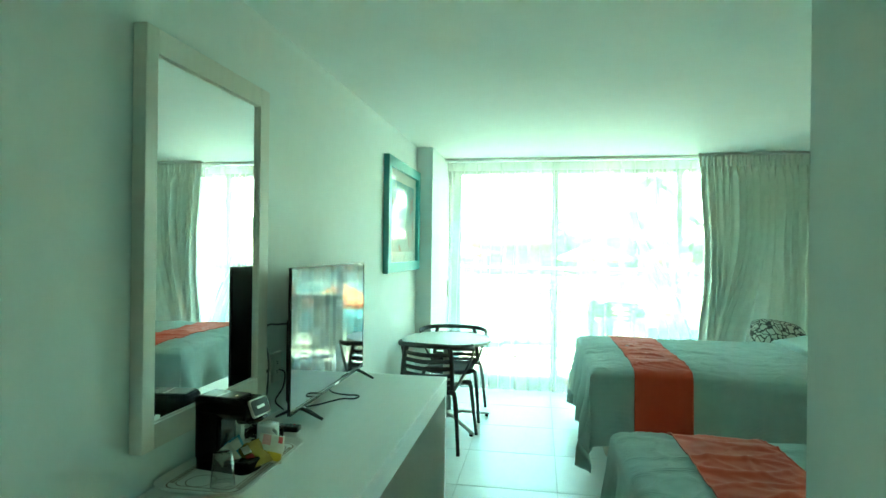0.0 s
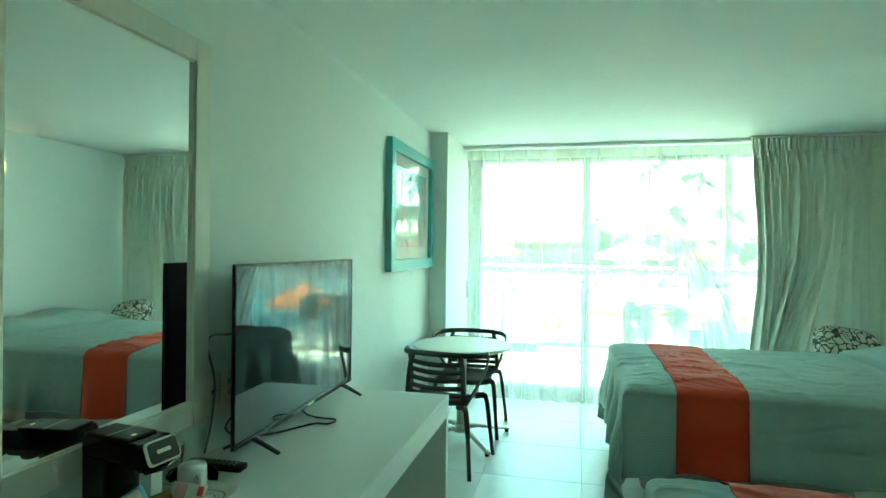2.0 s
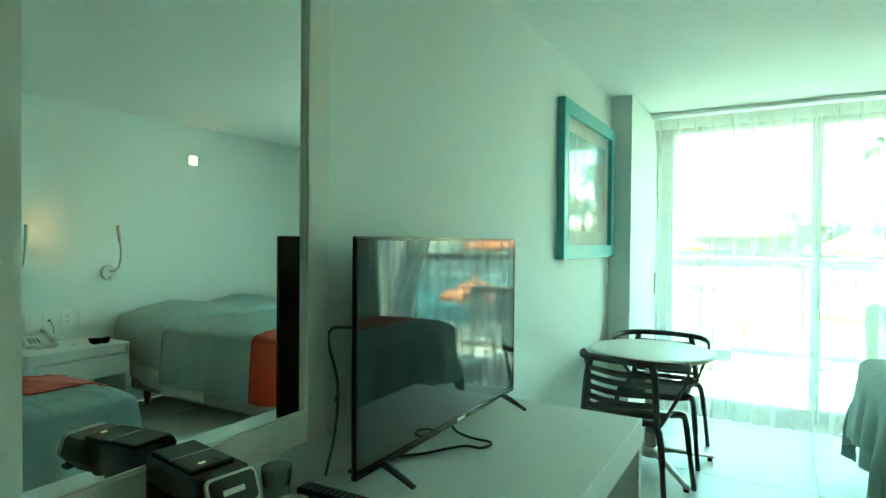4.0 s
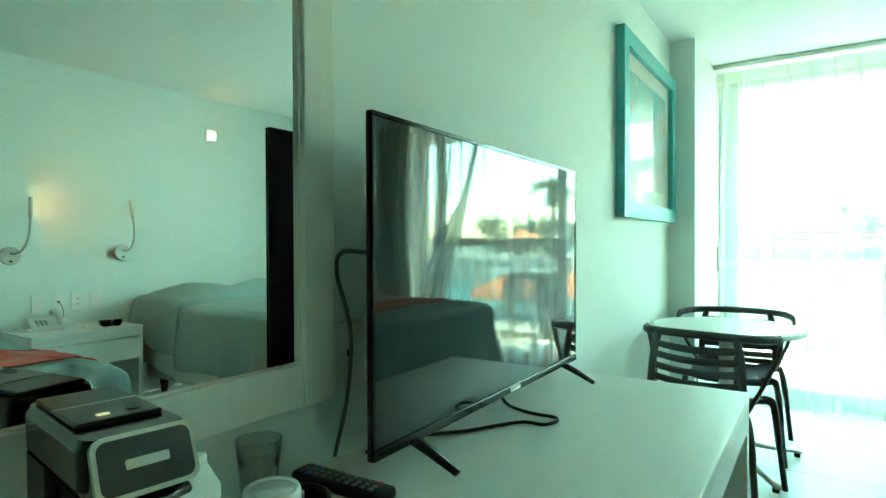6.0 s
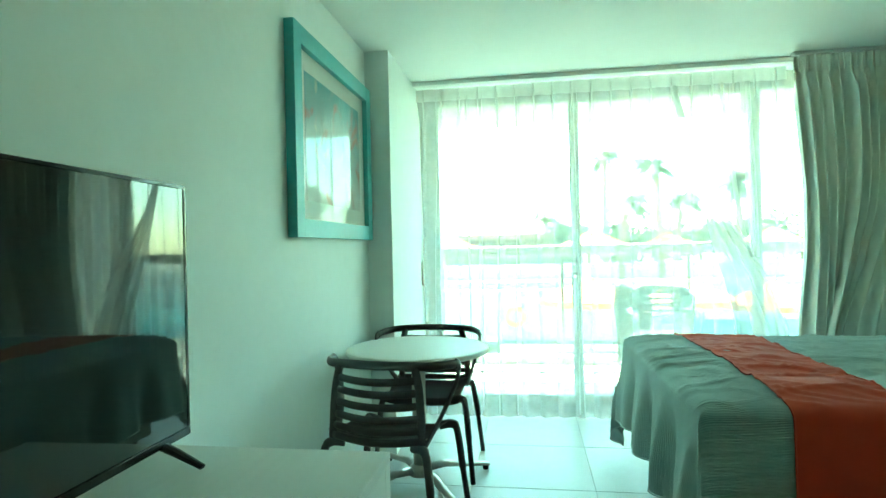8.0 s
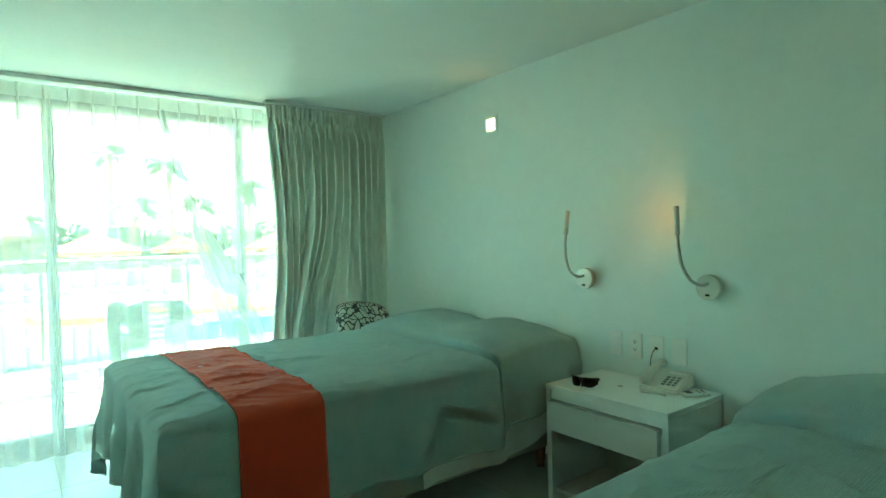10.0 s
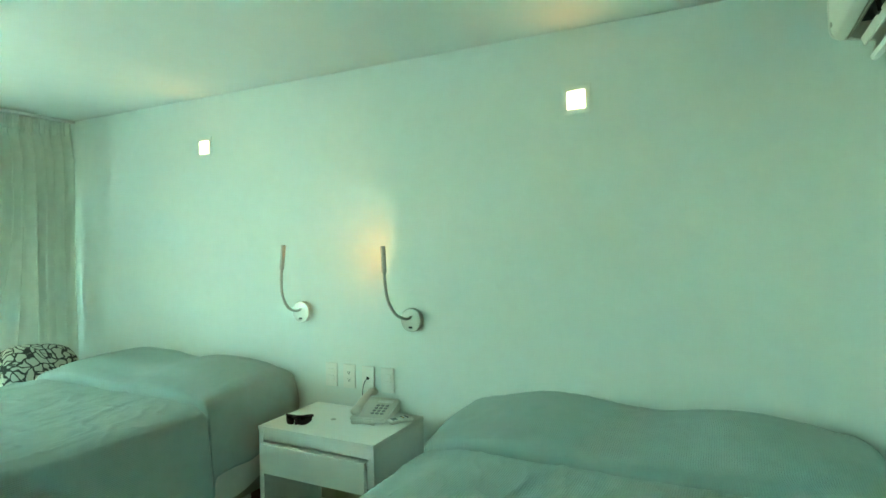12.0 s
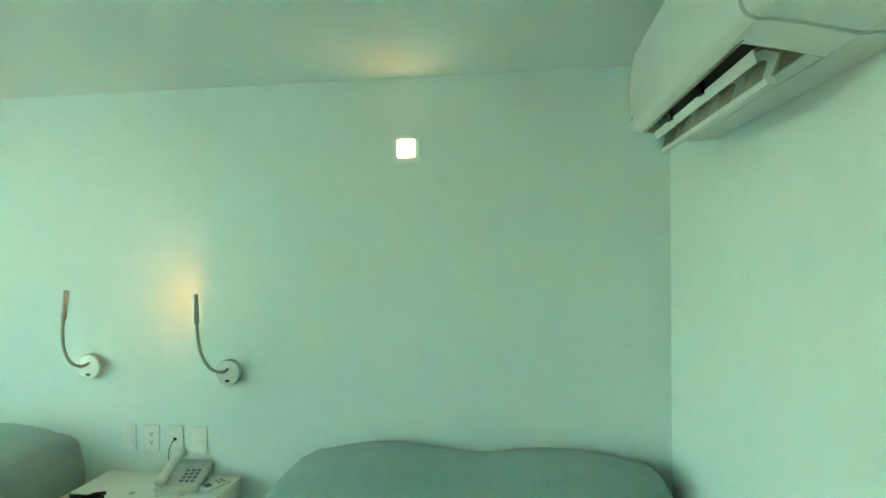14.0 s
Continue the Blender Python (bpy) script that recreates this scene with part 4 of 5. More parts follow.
part("line", tube(bmesh.new(), curve_pts([(0.0, 0, 0), (-0.012, 0.012, -0.02), (-0.014, 0.024, -0.07), (-0.02, 0.018, -0.11), (-0.045, 0.0, -0.163)], 6), 0.0025, None, 6), M_KEY, cord, smooth=True)

rc = root("remote_control", (2.36, 3.315, NZ), 60)
tagged(rc, "small white air-conditioner remote control", "remote control")
part("body", B((-0.026, -0.065, 0.001), (0.026, 0.065, 0.02), 0.008, 3), M_PLATE, rc, smooth=True)
part("display", B((-0.018, 0.02, 0.0195), (0.018, 0.05, 0.0212), 0.001), M_KEY, rc)
M_YEL = mat("yellow_button", (0.7, 0.42, 0.05), 0.5)
for i in range(6):
    part("button", B((-0.018 + (i % 3) * 0.014, -0.04 + (i // 3) * 0.022, 0.0195), (-0.010 + (i % 3) * 0.014, -0.030 + (i // 3) * 0.022, 0.022), 0.001), M_YEL if i == 4 else M_KEY, rc)

cap = tagged(link("cable_grommet", lathe(bmesh.new(), [(0, 0.0005), (0.014, 0.0005), (0.013, 0.003), (0, 0.003)], 20, (2.254, 3.65, NZ)), M_STEEL), "round grey cable cap in the nightstand top", "cable cap")
wire = root("thin_cable", (2.006, 3.70, NZ))
tagged(wire, "thin white cable looping over the drawer front", "cable")
part("line", tube(bmesh.new(), curve_pts([(-0.02, 0.06, -0.085), (-0.016, 0.03, -0.068), (-0.016, -0.03, -0.062), (-0.018, -0.09, -0.078), (-0.02, -0.11, -0.10)], 6), 0.002, None, 6), M_PLATE, wire, smooth=True)


def sunglasses(loc, turn, label):
    g = root("sunglasses", loc, turn)
    g.scale = (1.0, 1.0, 1.1)
    tagged(g, label, "sunglasses", "sunglasses")
    for s in (-1, 1):
        path = curve_pts([(s * 0.007, 0, 0.024), (s * 0.030, 0.003, 0.024), (s * 0.054, 0.016, 0.023), (s * 0.068, 0.040, 0.022)], 6)
        n = len(path) - 1
        part("lens", tube(bmesh.new(), path, 0.0025, [0.011 + 0.011 * math.sin(math.pi * min(1, 0.12 + k / n)) ** 0.6 for k in range(n + 1)], 12), M_GLOSSBLACK, g, "dark wraparound lens", True)
        part("rim", tube(bmesh.new(), [(x, y + 0.001, z + 0.020) for x, y, z in path], 0.0035, 0.003, 8), M_BLACK, g, smooth=True)
        part("temple", tube(bmesh.new(), curve_pts([(s * 0.068, 0.040, 0.034), (s * 0.066, 0.052 + 0.006 * s, 0.032), (s * 0.015, 0.062 + 0.008 * s, 0.024), (-s * 0.045, 0.060 + 0.008 * s, 0.008)], 6), 0.0035, 0.006, 8), M_BLACK, g, smooth=True)
    part("bridge", tube(bmesh.new(), [(-0.014, 0, 0.040), (0, -0.003, 0.038), (0.014, 0, 0.040)], 0.005, None, 8), M_BLACK, g, smooth=True)
    part("nose_pad", B((-0.006, 0.001, 0.002), (0.006, 0.008, 0.03), 0.002), M_BLACK, g)
    return g


sunglasses((2.10, 3.765, NZ), -75, "black wraparound sunglasses lying on the nightstand")

# ---- things on the desk ----
tr = root("tray", (-1.092, 2.088, DZ + 0.001), 0)
tagged(tr, "white melamine serving tray with brown line pattern", "tray")
M_TRAY = mat("tray_melamine", (0.80, 0.80, 0.76), 0.35, vary=0.03)
M_TRAYLINE = mat("brown_print", (0.30, 0.22, 0.14), 0.5)


def rounded(hx, hy, r, z, n=8):
    out = []
    for cx, cy, a0 in ((hx - r, hy - r, 0), (-hx + r, hy - r, 90), (-hx + r, -hy + r, 180), (hx - r, -hy + r, 270)):
        for k in range(n + 1):
            a = radians(a0 + 90 * k / n)
            out.append((cx + r * math.cos(a), cy + r * math.sin(a), z))
    return out


def loft(rings, cap0=True, cap1=True):
    bm = bmesh.new()
    vs = [[bm.verts.new(p) for p in r] for r in rings]
    n = len(rings[0])
    for a, b in zip(vs, vs[1:]):
        for k in range(n):
            bm.faces.new((a[k], a[(k + 1) % n], b[(k + 1) % n], b[k]))
    if cap0:
        bm.faces.new(vs[0][::-1])
    if cap1:
        bm.faces.new(vs[-1])
    return bm


THX, THY = 0.152, 0.250
part("dish", loft([rounded(THX - 0.02, THY - 0.02, 0.05, 0.0), rounded(THX - 0.004, THY - 0.004, 0.06, 0.014), rounded(THX, THY, 0.06, 0.016), rounded(THX, THY, 0.06, 0.019), rounded(THX - 0.007, THY - 0.007, 0.055, 0.017), rounded(THX - 0.024, THY - 0.024, 0.045, 0.005)]), M_TRAY, tr)
part("border_print", loft([rounded(THX - 0.030, THY - 0.030, 0.04, 0.0056), rounded(THX - 0.034, THY - 0.034, 0.038, 0.0058)], False, False), M_TRAYLINE, tr)
part("inner_print", loft([rounded(THX - 0.052, THY - 0.052, 0.03, 0.0056), rounded(THX - 0.055, THY - 0.055, 0.028, 0.0058)], False, False), M_TRAYLINE, tr)
for k in range(22):
    y = -THY + 0.075 + k * (2 * THY - 0.15) / 21
    for x in (-THX + 0.042, THX - 0.042):
        part("border_motif", B((x - 0.005, y - 0.006, 0.0053), (x + 0.005, y + 0.006, 0.0058), 0), M_TRAYLINE, tr)
for cy in (-0.15, 0.0, 0.15):
    ring = bmesh.new()
    tube(ring, [(0.045 * math.cos(radians(a)) - 0.03, cy + 0.045 * math.sin(radians(a)), 0.0055) for a in range(0, 361, 15)], 0.0016, 0.0006, 4)
    part("circle_print", ring, M_TRAYLINE, tr)

M_BADGE = mat("badge_grey", (0.06, 0.065, 0.065), 0.2)
cm = root("coffee_maker", (-1.10, 2.06, DZ + 0.006), 82)
cm.scale = (0.9, 0.9, 0.92)
tagged(cm, "black pod coffee maker with silver-edged front badge", "coffee maker")
part("base", loft([rounded(0.055, 0.115, 0.03, 0.0), rounded(0.055, 0.115, 0.03, 0.035), rounded(0.050, 0.108, 0.028, 0.040)]), M_GLOSSBLACK, cm)
col = part("column", loft([rounded(0.055, 0.055, 0.02, 0.04), rounded(0.056, 0.055, 0.02, 0.20)]), M_GLOSSBLACK, cm)
col.location = (0, 0.06, 0)
part("brew_head", loft([rounded(0.045, 0.10, 0.02, 0.185), rounded(0.056, 0.116, 0.022, 0.205), rounded(0.057, 0.118, 0.022, 0.245), rounded(0.052, 0.112, 0.02, 0.256)]), M_GLOSSBLACK, cm)
part("lid", B((-0.046, -0.06, 0.256), (0.046, 0.10, 0.262), 0.003), M_BLACK, cm)
tilt = Matrix.Rotation(radians(-24), 4, "X")


def badge_plate(hx, hz, rad, d0, d1):
    """A rounded plate on the slanted front of the head."""
    bm = loft([[(x, -d0, z) for x, z, _ in rounded(hx, hz, rad, 0)], [(x, -d1, z) for x, z, _ in rounded(hx, hz, rad, 0)]])
    bmesh.ops.transform(bm, matrix=Matrix.Translation((0, -0.122, 0.226)) @ tilt, verts=bm.verts)
    return bm


part("badge_block", badge_plate(0.050, 0.030, 0.012, -0.03, 0.006), M_GLOSSBLACK, cm)
part("badge_rim", badge_plate(0.052, 0.032, 0.013, 0.004, 0.012), M_STEEL, cm, "silver badge rim")
part("badge_face", badge_plate(0.047, 0.027, 0.010, 0.0115, 0.0135), M_BADGE, cm, "dark grey glossy badge")
part("badge_bar", badge_plate(0.022, 0.005, 0.002, 0.0136, 0.0142), M_STEEL, cm)
part("visor", tube(bmesh.new(), [(-0.045, -0.118, 0.186), (0, -0.128, 0.184), (0.045, -0.118, 0.186)], 0.014, 0.008, 10), M_GLOSSBLACK, cm, smooth=True)
part("lid_joint", B((-0.047, 0.018, 0.2615), (0.047, 0.021, 0.2628)), M_STEEL, cm)
for x in (-0.02, 0.012):
    part("indicator", B((x, -0.045, 0.2625), (x + 0.014, -0.036, 0.264), 0.001), lamp_glow("amber_indicator", (1.0, 0.55, 0.12), 0.012) if x < 0 else M_BLACK, cm, "small amber indicator" if x < 0 else "")
part("spout", lathe(bmesh.new(), [(0, 0.165), (0.02, 0.165), (0.03, 0.186), (0, 0.186)], 16, (0, -0.06, 0)), M_BLACK, cm, smooth=True)


def mug(loc, turn):
    m = root("mug", loc, turn)
    tagged(m, "white ceramic mug upside down on the tray", "mug", "mugs")
    part("cup", lathe(bmesh.new(), [(0.030, 0.088), (0.036, 0.090), (0.0385, 0.084), (0.041, 0.0), (0.038, 0.0), (0.035, 0.080), (0, 0.082)], 32), M_CERAMIC, m, smooth=True)
    part("foot_disc", lathe(bmesh.new(), [(0, 0.083), (0.029, 0.083), (0.030, 0.0875), (0, 0.086)], 24), M_CERAMIC, m, smooth=True)
    part("handle", tube(bmesh.new(), curve_pts([(0.039, 0, 0.072), (0.062, 0, 0.068), (0.066, 0, 0.045), (0.058, 0, 0.022), (0.040, 0, 0.018)], 6), 0.005, 0.007, 8), M_CERAMIC, m, smooth=True)
    return m


mug((-1.06, 2.255, DZ + 0.007), -35)
carton = root("paper_carton", (-1.16, 2.185, DZ + 0.007), 20)
tagged(carton, "plain white folded paper carton standing on the tray", "carton")
part("box", loft([[(x, y, z) for x, y in ((-a, -b), (a, -b), (a, b), (-a, b))] for a, b, z in ((0.034, 0.040, 0.0), (0.034, 0.040, 0.085), (0.030, 0.016, 0.122))]), M_PAPER, carton)
part("top_fold", B((-0.031, -0.015, 0.1222), (0.031, 0.015, 0.136), 0.002), M_PAPER, carton)


def tumbler(loc, label, up):
    g = root("plastic_cup", loc)
    tagged(g, label, "cup", "clear cups")
    pr = [(0.037, 0.0), (0.028, 0.105), (0, 0.105), (0, 0.103), (0.0265, 0.103), (0.0355, 0.0)] if not up else [(0, 0), (0.026, 0), (0.036, 0.11), (0.0345, 0.11), (0.025, 0.003), (0, 0.003)]
    ob = part("cup_wall", lathe(bmesh.new(), pr, 32), M_TUMBLER, g, smooth=True)
    ob.visible_shadow = False
    for k in range(2):
        z = (0.012, 0.09)[k]
        r = 0.0365 - (0.009 / 0.105) * z if not up else 0.026 + 0.01 / 0.11 * z
        part("rib", tube(bmesh.new(), [(r * math.cos(radians(a)), r * math.sin(radians(a)), z) for a in range(0, 361, 15)], 0.0012, None, 5), M_TUMBLER, g)
    return g


tumbler((-1.03, 1.905, DZ + 0.007), "clear plastic cup turned over on the tray", False)
tumbler((-1.20, 2.345, DZ + 0.001), "clear drinking glass on the desk by the wall", True)

# sachets leaning on the mugs
M_FOIL = [mat("gold_sachet", (0.42, 0.30, 0.07), 0.25, 0.5, vary=0.15, scale=20, bump=0.4, bump_scale=30),
          mat("pale_sachet", (0.65, 0.60, 0.52), 0.3, 0.2, vary=0.1, scale=20, bump=0.4, bump_scale=30),
          mat("red_print", (0.55, 0.06, 0.05), 0.4), mat("blue_sachet", (0.10, 0.25, 0.36), 0.3, 0.2, vary=0.2, bump=0.4, bump_scale=30),
          mat("yellow_print", (0.65, 0.45, 0.05), 0.4), mat("pink_sachet", (0.62, 0.30, 0.28), 0.35, vary=0.1, bump=0.4, bump_scale=30)]


def sachet(loc, rx, rz, w, h, body, marks, label, ry=0):
    sx = root("sachet")
    sx.matrix_basis = pose(*loc, 0, 0, rz) @ pose(0, 0, 0, rx, 0, 0) @ pose(0, 0, 0, 0, ry, 0)
    tagged(sx, label, "sachet", "coffee sachets")

    def puff(u, v, side):
        e = max(0, 1 - abs(u) ** 4) * max(0, 1 - abs(v) ** 6)
        return (u * w / 2, side * (0.0006 + 0.006 * e) + 0.002 * noise.noise(Vector((u * 2, v * 2, w * 50))), (v + 1) * h / 2)
    bm = sheet(lambda u, v: puff(u, v, -1), span(-1, 1, 10), span(-1, 1, 12))
    part("front", bm, body, sx, smooth=True)
    part("back", sheet(lambda u, v: puff(u, v, 1), span(-1, 1, 10), span(-1, 1, 12)), body, sx, smooth=True)
    for m, u0, u1, v0, v1 in marks:
        part("print_patch", sheet(lambda u, v: Vector(puff(u, v, -1)) + Vector((0, -0.0009, 0)), span(u0, u1, 6), span(v0, v1, 6)), m, sx, smooth=True)


sachet((-0.975, 2.09, DZ + 0.02), -48, 48, 0.085, 0.105, M_FOIL[1], [(M_FOIL[4], -0.85, 0.9, -0.92, -0.35), (M_FOIL[5], -0.75, -0.1, 0.1, 0.9), (M_FOIL[2], 0.5, 0.85, 0.35, 0.9)], "gold and cream coffee sachet leaning on a mug", 24)
sachet((-0.985, 2.06, DZ + 0.02), -55, 42, 0.085, 0.10, M_FOIL[0], [(M_FOIL[2], -0.8, -0.2, -0.6, 0.0), (M_FOIL[1], -0.8, -0.2, 0.1, 0.7)], "gold coffee sachet with red print under another sachet", -14)
sachet((-1.055, 2.075, DZ + 0.012), -14, 60, 0.06, 0.095, M_FOIL[3], [(M_FOIL[1], -0.8, 0.6, 0.2, 0.9)], "blue and white creamer sachet standing among others", -20)
sachet((-1.055, 2.035, DZ + 0.012), -18, 40, 0.06, 0.085, M_FOIL[1], [(M_FOIL[5], -0.8, 0.5, -0.7, 0.1)], "pink and clear sugar sachet standing among others", -35)

sunglasses((-1.125, 2.365, DZ), 200, "black sunglasses lying by the remote control")
tvr = root("remote_control", (-1.13, 2.462, DZ), -88)
tagged(tvr, "black television remote control with coloured buttons", "remote control")
part("body", B((-0.024, -0.10, 0.001), (0.024, 0.10, 0.022), 0.007, 3), M_BLACK, tvr, smooth=True)
M_RED, M_BLUE = mat("red_button", (0.5, 0.03, 0.03), 0.5), mat("blue_button", (0.05, 0.2, 0.5), 0.5)
for r in range(10):
    for c in range(3):
        part("button", B((-0.017 + c * 0.013, -0.085 + r * 0.017, 0.0218), (-0.009 + c * 0.013, -0.077 + r * 0.017, 0.0245), 0.001), M_RED if (r, c) == (9, 0) else M_BLUE if (r, c) in ((1, 0), (1, 2)) else M_KEY, tvr)

cb = root("power_cable", (-1.0, 2.90, DZ))
tagged(cb, "black power cable looped on the desk under the television", "cable")
part("loop", tube(bmesh.new(), curve_pts([(-0.17, 0.19, 0.05), (-0.13, 0.17, 0.008), (-0.07, 0.135, 0.006), (-0.02, 0.125, 0.006), (0.025, 0.125, 0.006), (0.040, 0.10, 0.006), (0.025, 0.06, 0.006), (-0.02, 0.05, 0.007), (-0.06, 0.0, 0.006), (-0.10, -0.07, 0.006), (-0.16, -0.14, 0.006)], 8), 0.0042, None, 8), M_BLACK, cb, smooth=True)
c2 = root("television_cable", (WL, 2.60, DZ))
tagged(c2, "grey television cable hanging down the wall", "cable")
part("line", tube(bmesh.new(), curve_pts([(0.075, 0.08, 0.40), (0.06, 0.0, 0.405), (0.03, -0.042, 0.405), (0.012, -0.035, 0.36), (0.018, -0.005, 0.25), (0.016, -0.012, 0.12), (0.012, -0.045, 0.006)], 8), 0.0042, None, 8), M_KEY, c2, smooth=True)
part("plug_lead", tube(bmesh.new(), curve_pts([(0.018, 0.10, 0.19), (0.05, 0.085, 0.18), (0.05, 0.07, 0.12), (0.02, 0.06, 0.06), (0.03, 0.12, 0.006)], 8), 0.0035, None, 8), M_BLACK, c2, smooth=True)

# ---- patterned cushion ----
M_CUSH = bpy.data.materials.new("loop_pattern_cotton")
M_CUSH.use_nodes = True
nt = M_CUSH.node_tree
vor = nt.nodes.new("ShaderNodeTexVoronoi")
vor.feature = "DISTANCE_TO_EDGE"
vor.inputs["Scale"].default_value = 19
co, nz = nt.nodes.new("ShaderNodeTexCoord"), nt.nodes.new("ShaderNodeTexNoise")
nz.inputs["Scale"].default_value = 7
ad = nt.nodes.new("ShaderNodeMixRGB")
ad.inputs[0].default_value = 0.16
nt.links.new(co.outputs["Object"], nz.inputs["Vector"])
nt.links.new(co.outputs["Object"], ad.inputs[1])
nt.links.new(nz.outputs["Color"], ad.inputs[2])
nt.links.new(ad.outputs[0], vor.inputs["Vector"])
st = nt.nodes.new("ShaderNodeValToRGB")
st.color_ramp.elements[0].position, st.color_ramp.elements[0].color = 0.07, (0.06, 0.065, 0.06, 1)
st.color_ramp.elements[1].position, st.color_ramp.elements[1].color = 0.10, (0.60, 0.60, 0.53, 1)
nt.links.new(vor.outputs["Distance"], st.inputs[0])
nt.links.new(st.outputs[0], nt.nodes["Principled BSDF"].inputs["Base Color"])
nt.nodes["Principled BSDF"].inputs["Roughness"].default_value = 0.9
cu = root("cushion")
cu.matrix_basis = pose(2.0, 5.74, 0.70, 50, 8, 6)
tagged(cu, "cushion with black loop pattern leaning by the curtain", "cushion")


def puff_cushion(u, v, side):
    e = (max(0, 1 - u ** 4) * max(0, 1 - v ** 4)) ** 0.5
    k = 1 - 0.17 * u * u * v * v
    return (u * 0.25 * k, v * 0.235 * k, side * 0.09 * e)


part("cover_front", sheet(lambda u, v: puff_cushion(u, v, 1), span(-1, 1, 24), span(-1, 1, 24)), M_CUSH, cu, smooth=True)
part("cover_back", sheet(lambda u, v: puff_cushion(u, v, -1), span(-1, 1, 24), span(-1, 1, 24)), M_CUSH, cu, smooth=True)

# ---- balcony ----
BY = 8.35
# Paint and deck colours set low to stand in for dimmer light outside.
M_CONC = mat("dimmed_balcony_paint", (0.52, 0.52, 0.49), 0.8, vary=0.06, bump=0.1)
M_DECK = mat("pale_deck_stone", (0.22, 0.21, 0.19), 0.7, vary=0.12, scale=2, bump=0.15, bump_scale=20)
M_BALTILE = mat("balcony_tile", (0.50, 0.48, 0.44), 0.5, vary=0.06, scale=3)
M_GRASS = mat("lawn", (0.10, 0.12, 0.09), 0.95, vary=0.3, scale=1)
M_ORANGE = mat("orange_canvas", (0.62, 0.17, 0.07), 0.8, vary=0.08, scale=2)
M_POLE = mat("umbrella_pole", (0.35, 0.30, 0.25), 0.5)
M_LEAF = mat("palm_leaf", (0.12, 0.155, 0.10), 0.6, vary=0.35, scale=3)
M_TRUNK = mat("palm_trunk", (0.24, 0.19, 0.14), 0.9, vary=0.2, bump=0.3, bump_scale=8)
M_WATER = mat("pool_water", (0.12, 0.30, 0.34), 0.06, vary=0.1, scale=2, bump=0.2, bump_scale=3)
M_HILL = mat("far_hill", (0.10, 0.15, 0.12), 0.95, vary=0.2, scale=0.05)
M_ROOFT = mat("brown_roof", (0.25, 0.17, 0.12), 0.9, vary=0.15)
M_TOWEL = fabric("washed_towel", (0.30, 0.36, 0.35), ribs=0.2, rib_scale=90, vary=0.25)
structure("floor_balcony", B((-1.6, WIN + 0.1, -0.2), (3.2, BY, -0.01), 0.0), M_BALTILE, "pale tiled balcony floor")
structure("kerb_balcony", B((-1.6, BY, -0.25), (3.2, BY + 0.18, 0.07), 0.01), M_CONC, "white balcony edge kerb")
structure("ceiling_balcony", B((-1.6, WIN + 0.1, 2.56), (3.2, BY + 0.15, 2.78), 0.0), M_CONC, "white underside of the balcony above")
structure("wall_partition", B((-1.40, WIN + 0.1, -0.01), (-1.25, BY, 2.56)), M_CONC, "white balcony partition wall")
structure("wall_partition_far", B((2.62, WIN + 0.1, -0.01), (2.78, BY, 2.56)), M_CONC, "white balcony partition wall")
bal = root("balustrade", (0.6, BY + 0.06, 0.07))
tagged(bal, "glass balcony balustrade with a broad white handrail", "railing")
part("handrail", B((-1.85, -0.04, 1.065), (2.01, 0.05, 1.185), 0.02, 3), M_CONC, bal)
for i in range(4):
    x = -1.84 + i * 1.28
    part("post", B((x, -0.02, 0), (x + 0.035, 0.02, 1.065), 0.004), M_STEEL, bal)
for i in range(3):
    x = -1.80 + i * 1.28
    g = part("glass_panel", B((x, -0.005, 0.05), (x + 1.235, 0.005, 1.04)), M_GLASS, bal)
    g.visible_shadow = False

# balcony chair with a towel over it
M_WCHAIR = mat("white_garden_plastic", (0.70, 0.71, 0.70), 0.45, vary=0.03)
bc = root("garden_chair", (0.90, 7.60, -0.01), 180)
tagged(bc, "pale plastic garden armchair with slatted back on the balcony", "chair")
for s in (-1, 1):
    part("back_post", tube(bmesh.new(), curve_pts([(s * 0.20, -0.20, 0.42), (s * 0.225, -0.25, 0.62), (s * 0.23, -0.29, 0.80)], 6), 0.028, 0.016, 8), M_WCHAIR, bc, smooth=True)
    part("arm", tube(bmesh.new(), curve_pts([(s * 0.23, -0.25, 0.64), (s * 0.28, -0.05, 0.66), (s * 0.28, 0.18, 0.64), (s * 0.26, 0.22, 0.58)], 6), 0.028, 0.012, 8), M_WCHAIR, bc, smooth=True)
    for y in (-0.22, 0.22):
        part("leg", tube(bmesh.new(), [(s * 0.23, y, 0.43), (s * 0.25, y * 1.08, 0.22), (s * 0.265, y * 1.16, 0.0)], [0.03, 0.026, 0.022], None, 8), M_WCHAIR, bc, smooth=True)
for i in range(6):
    z = 0.50 + i * 0.058
    y = -0.215 - (z - 0.42) * 0.21
    part("back_slat", tube(bmesh.new(), [(-0.22, y, z), (0, y - 0.02, z), (0.22, y, z)], 0.008, 0.018, 8), M_WCHAIR, bc, smooth=True)
part("top_rail", tube(bmesh.new(), curve_pts([(-0.23, -0.285, 0.79), (-0.12, -0.31, 0.835), (0.12, -0.31, 0.835), (0.23, -0.285, 0.79)], 6), 0.014, 0.03, 8), M_WCHAIR, bc, smooth=True)
part("seat", loft([rounded(0.24, 0.24, 0.06, 0.40), rounded(0.25, 0.25, 0.06, 0.42), rounded(0.24, 0.24, 0.06, 0.44)]), M_WCHAIR, bc)
tw = root("towel", (0.90, 7.60, 0))
tagged(tw, "faded grey-green towel hung over the garden chair", "towel")


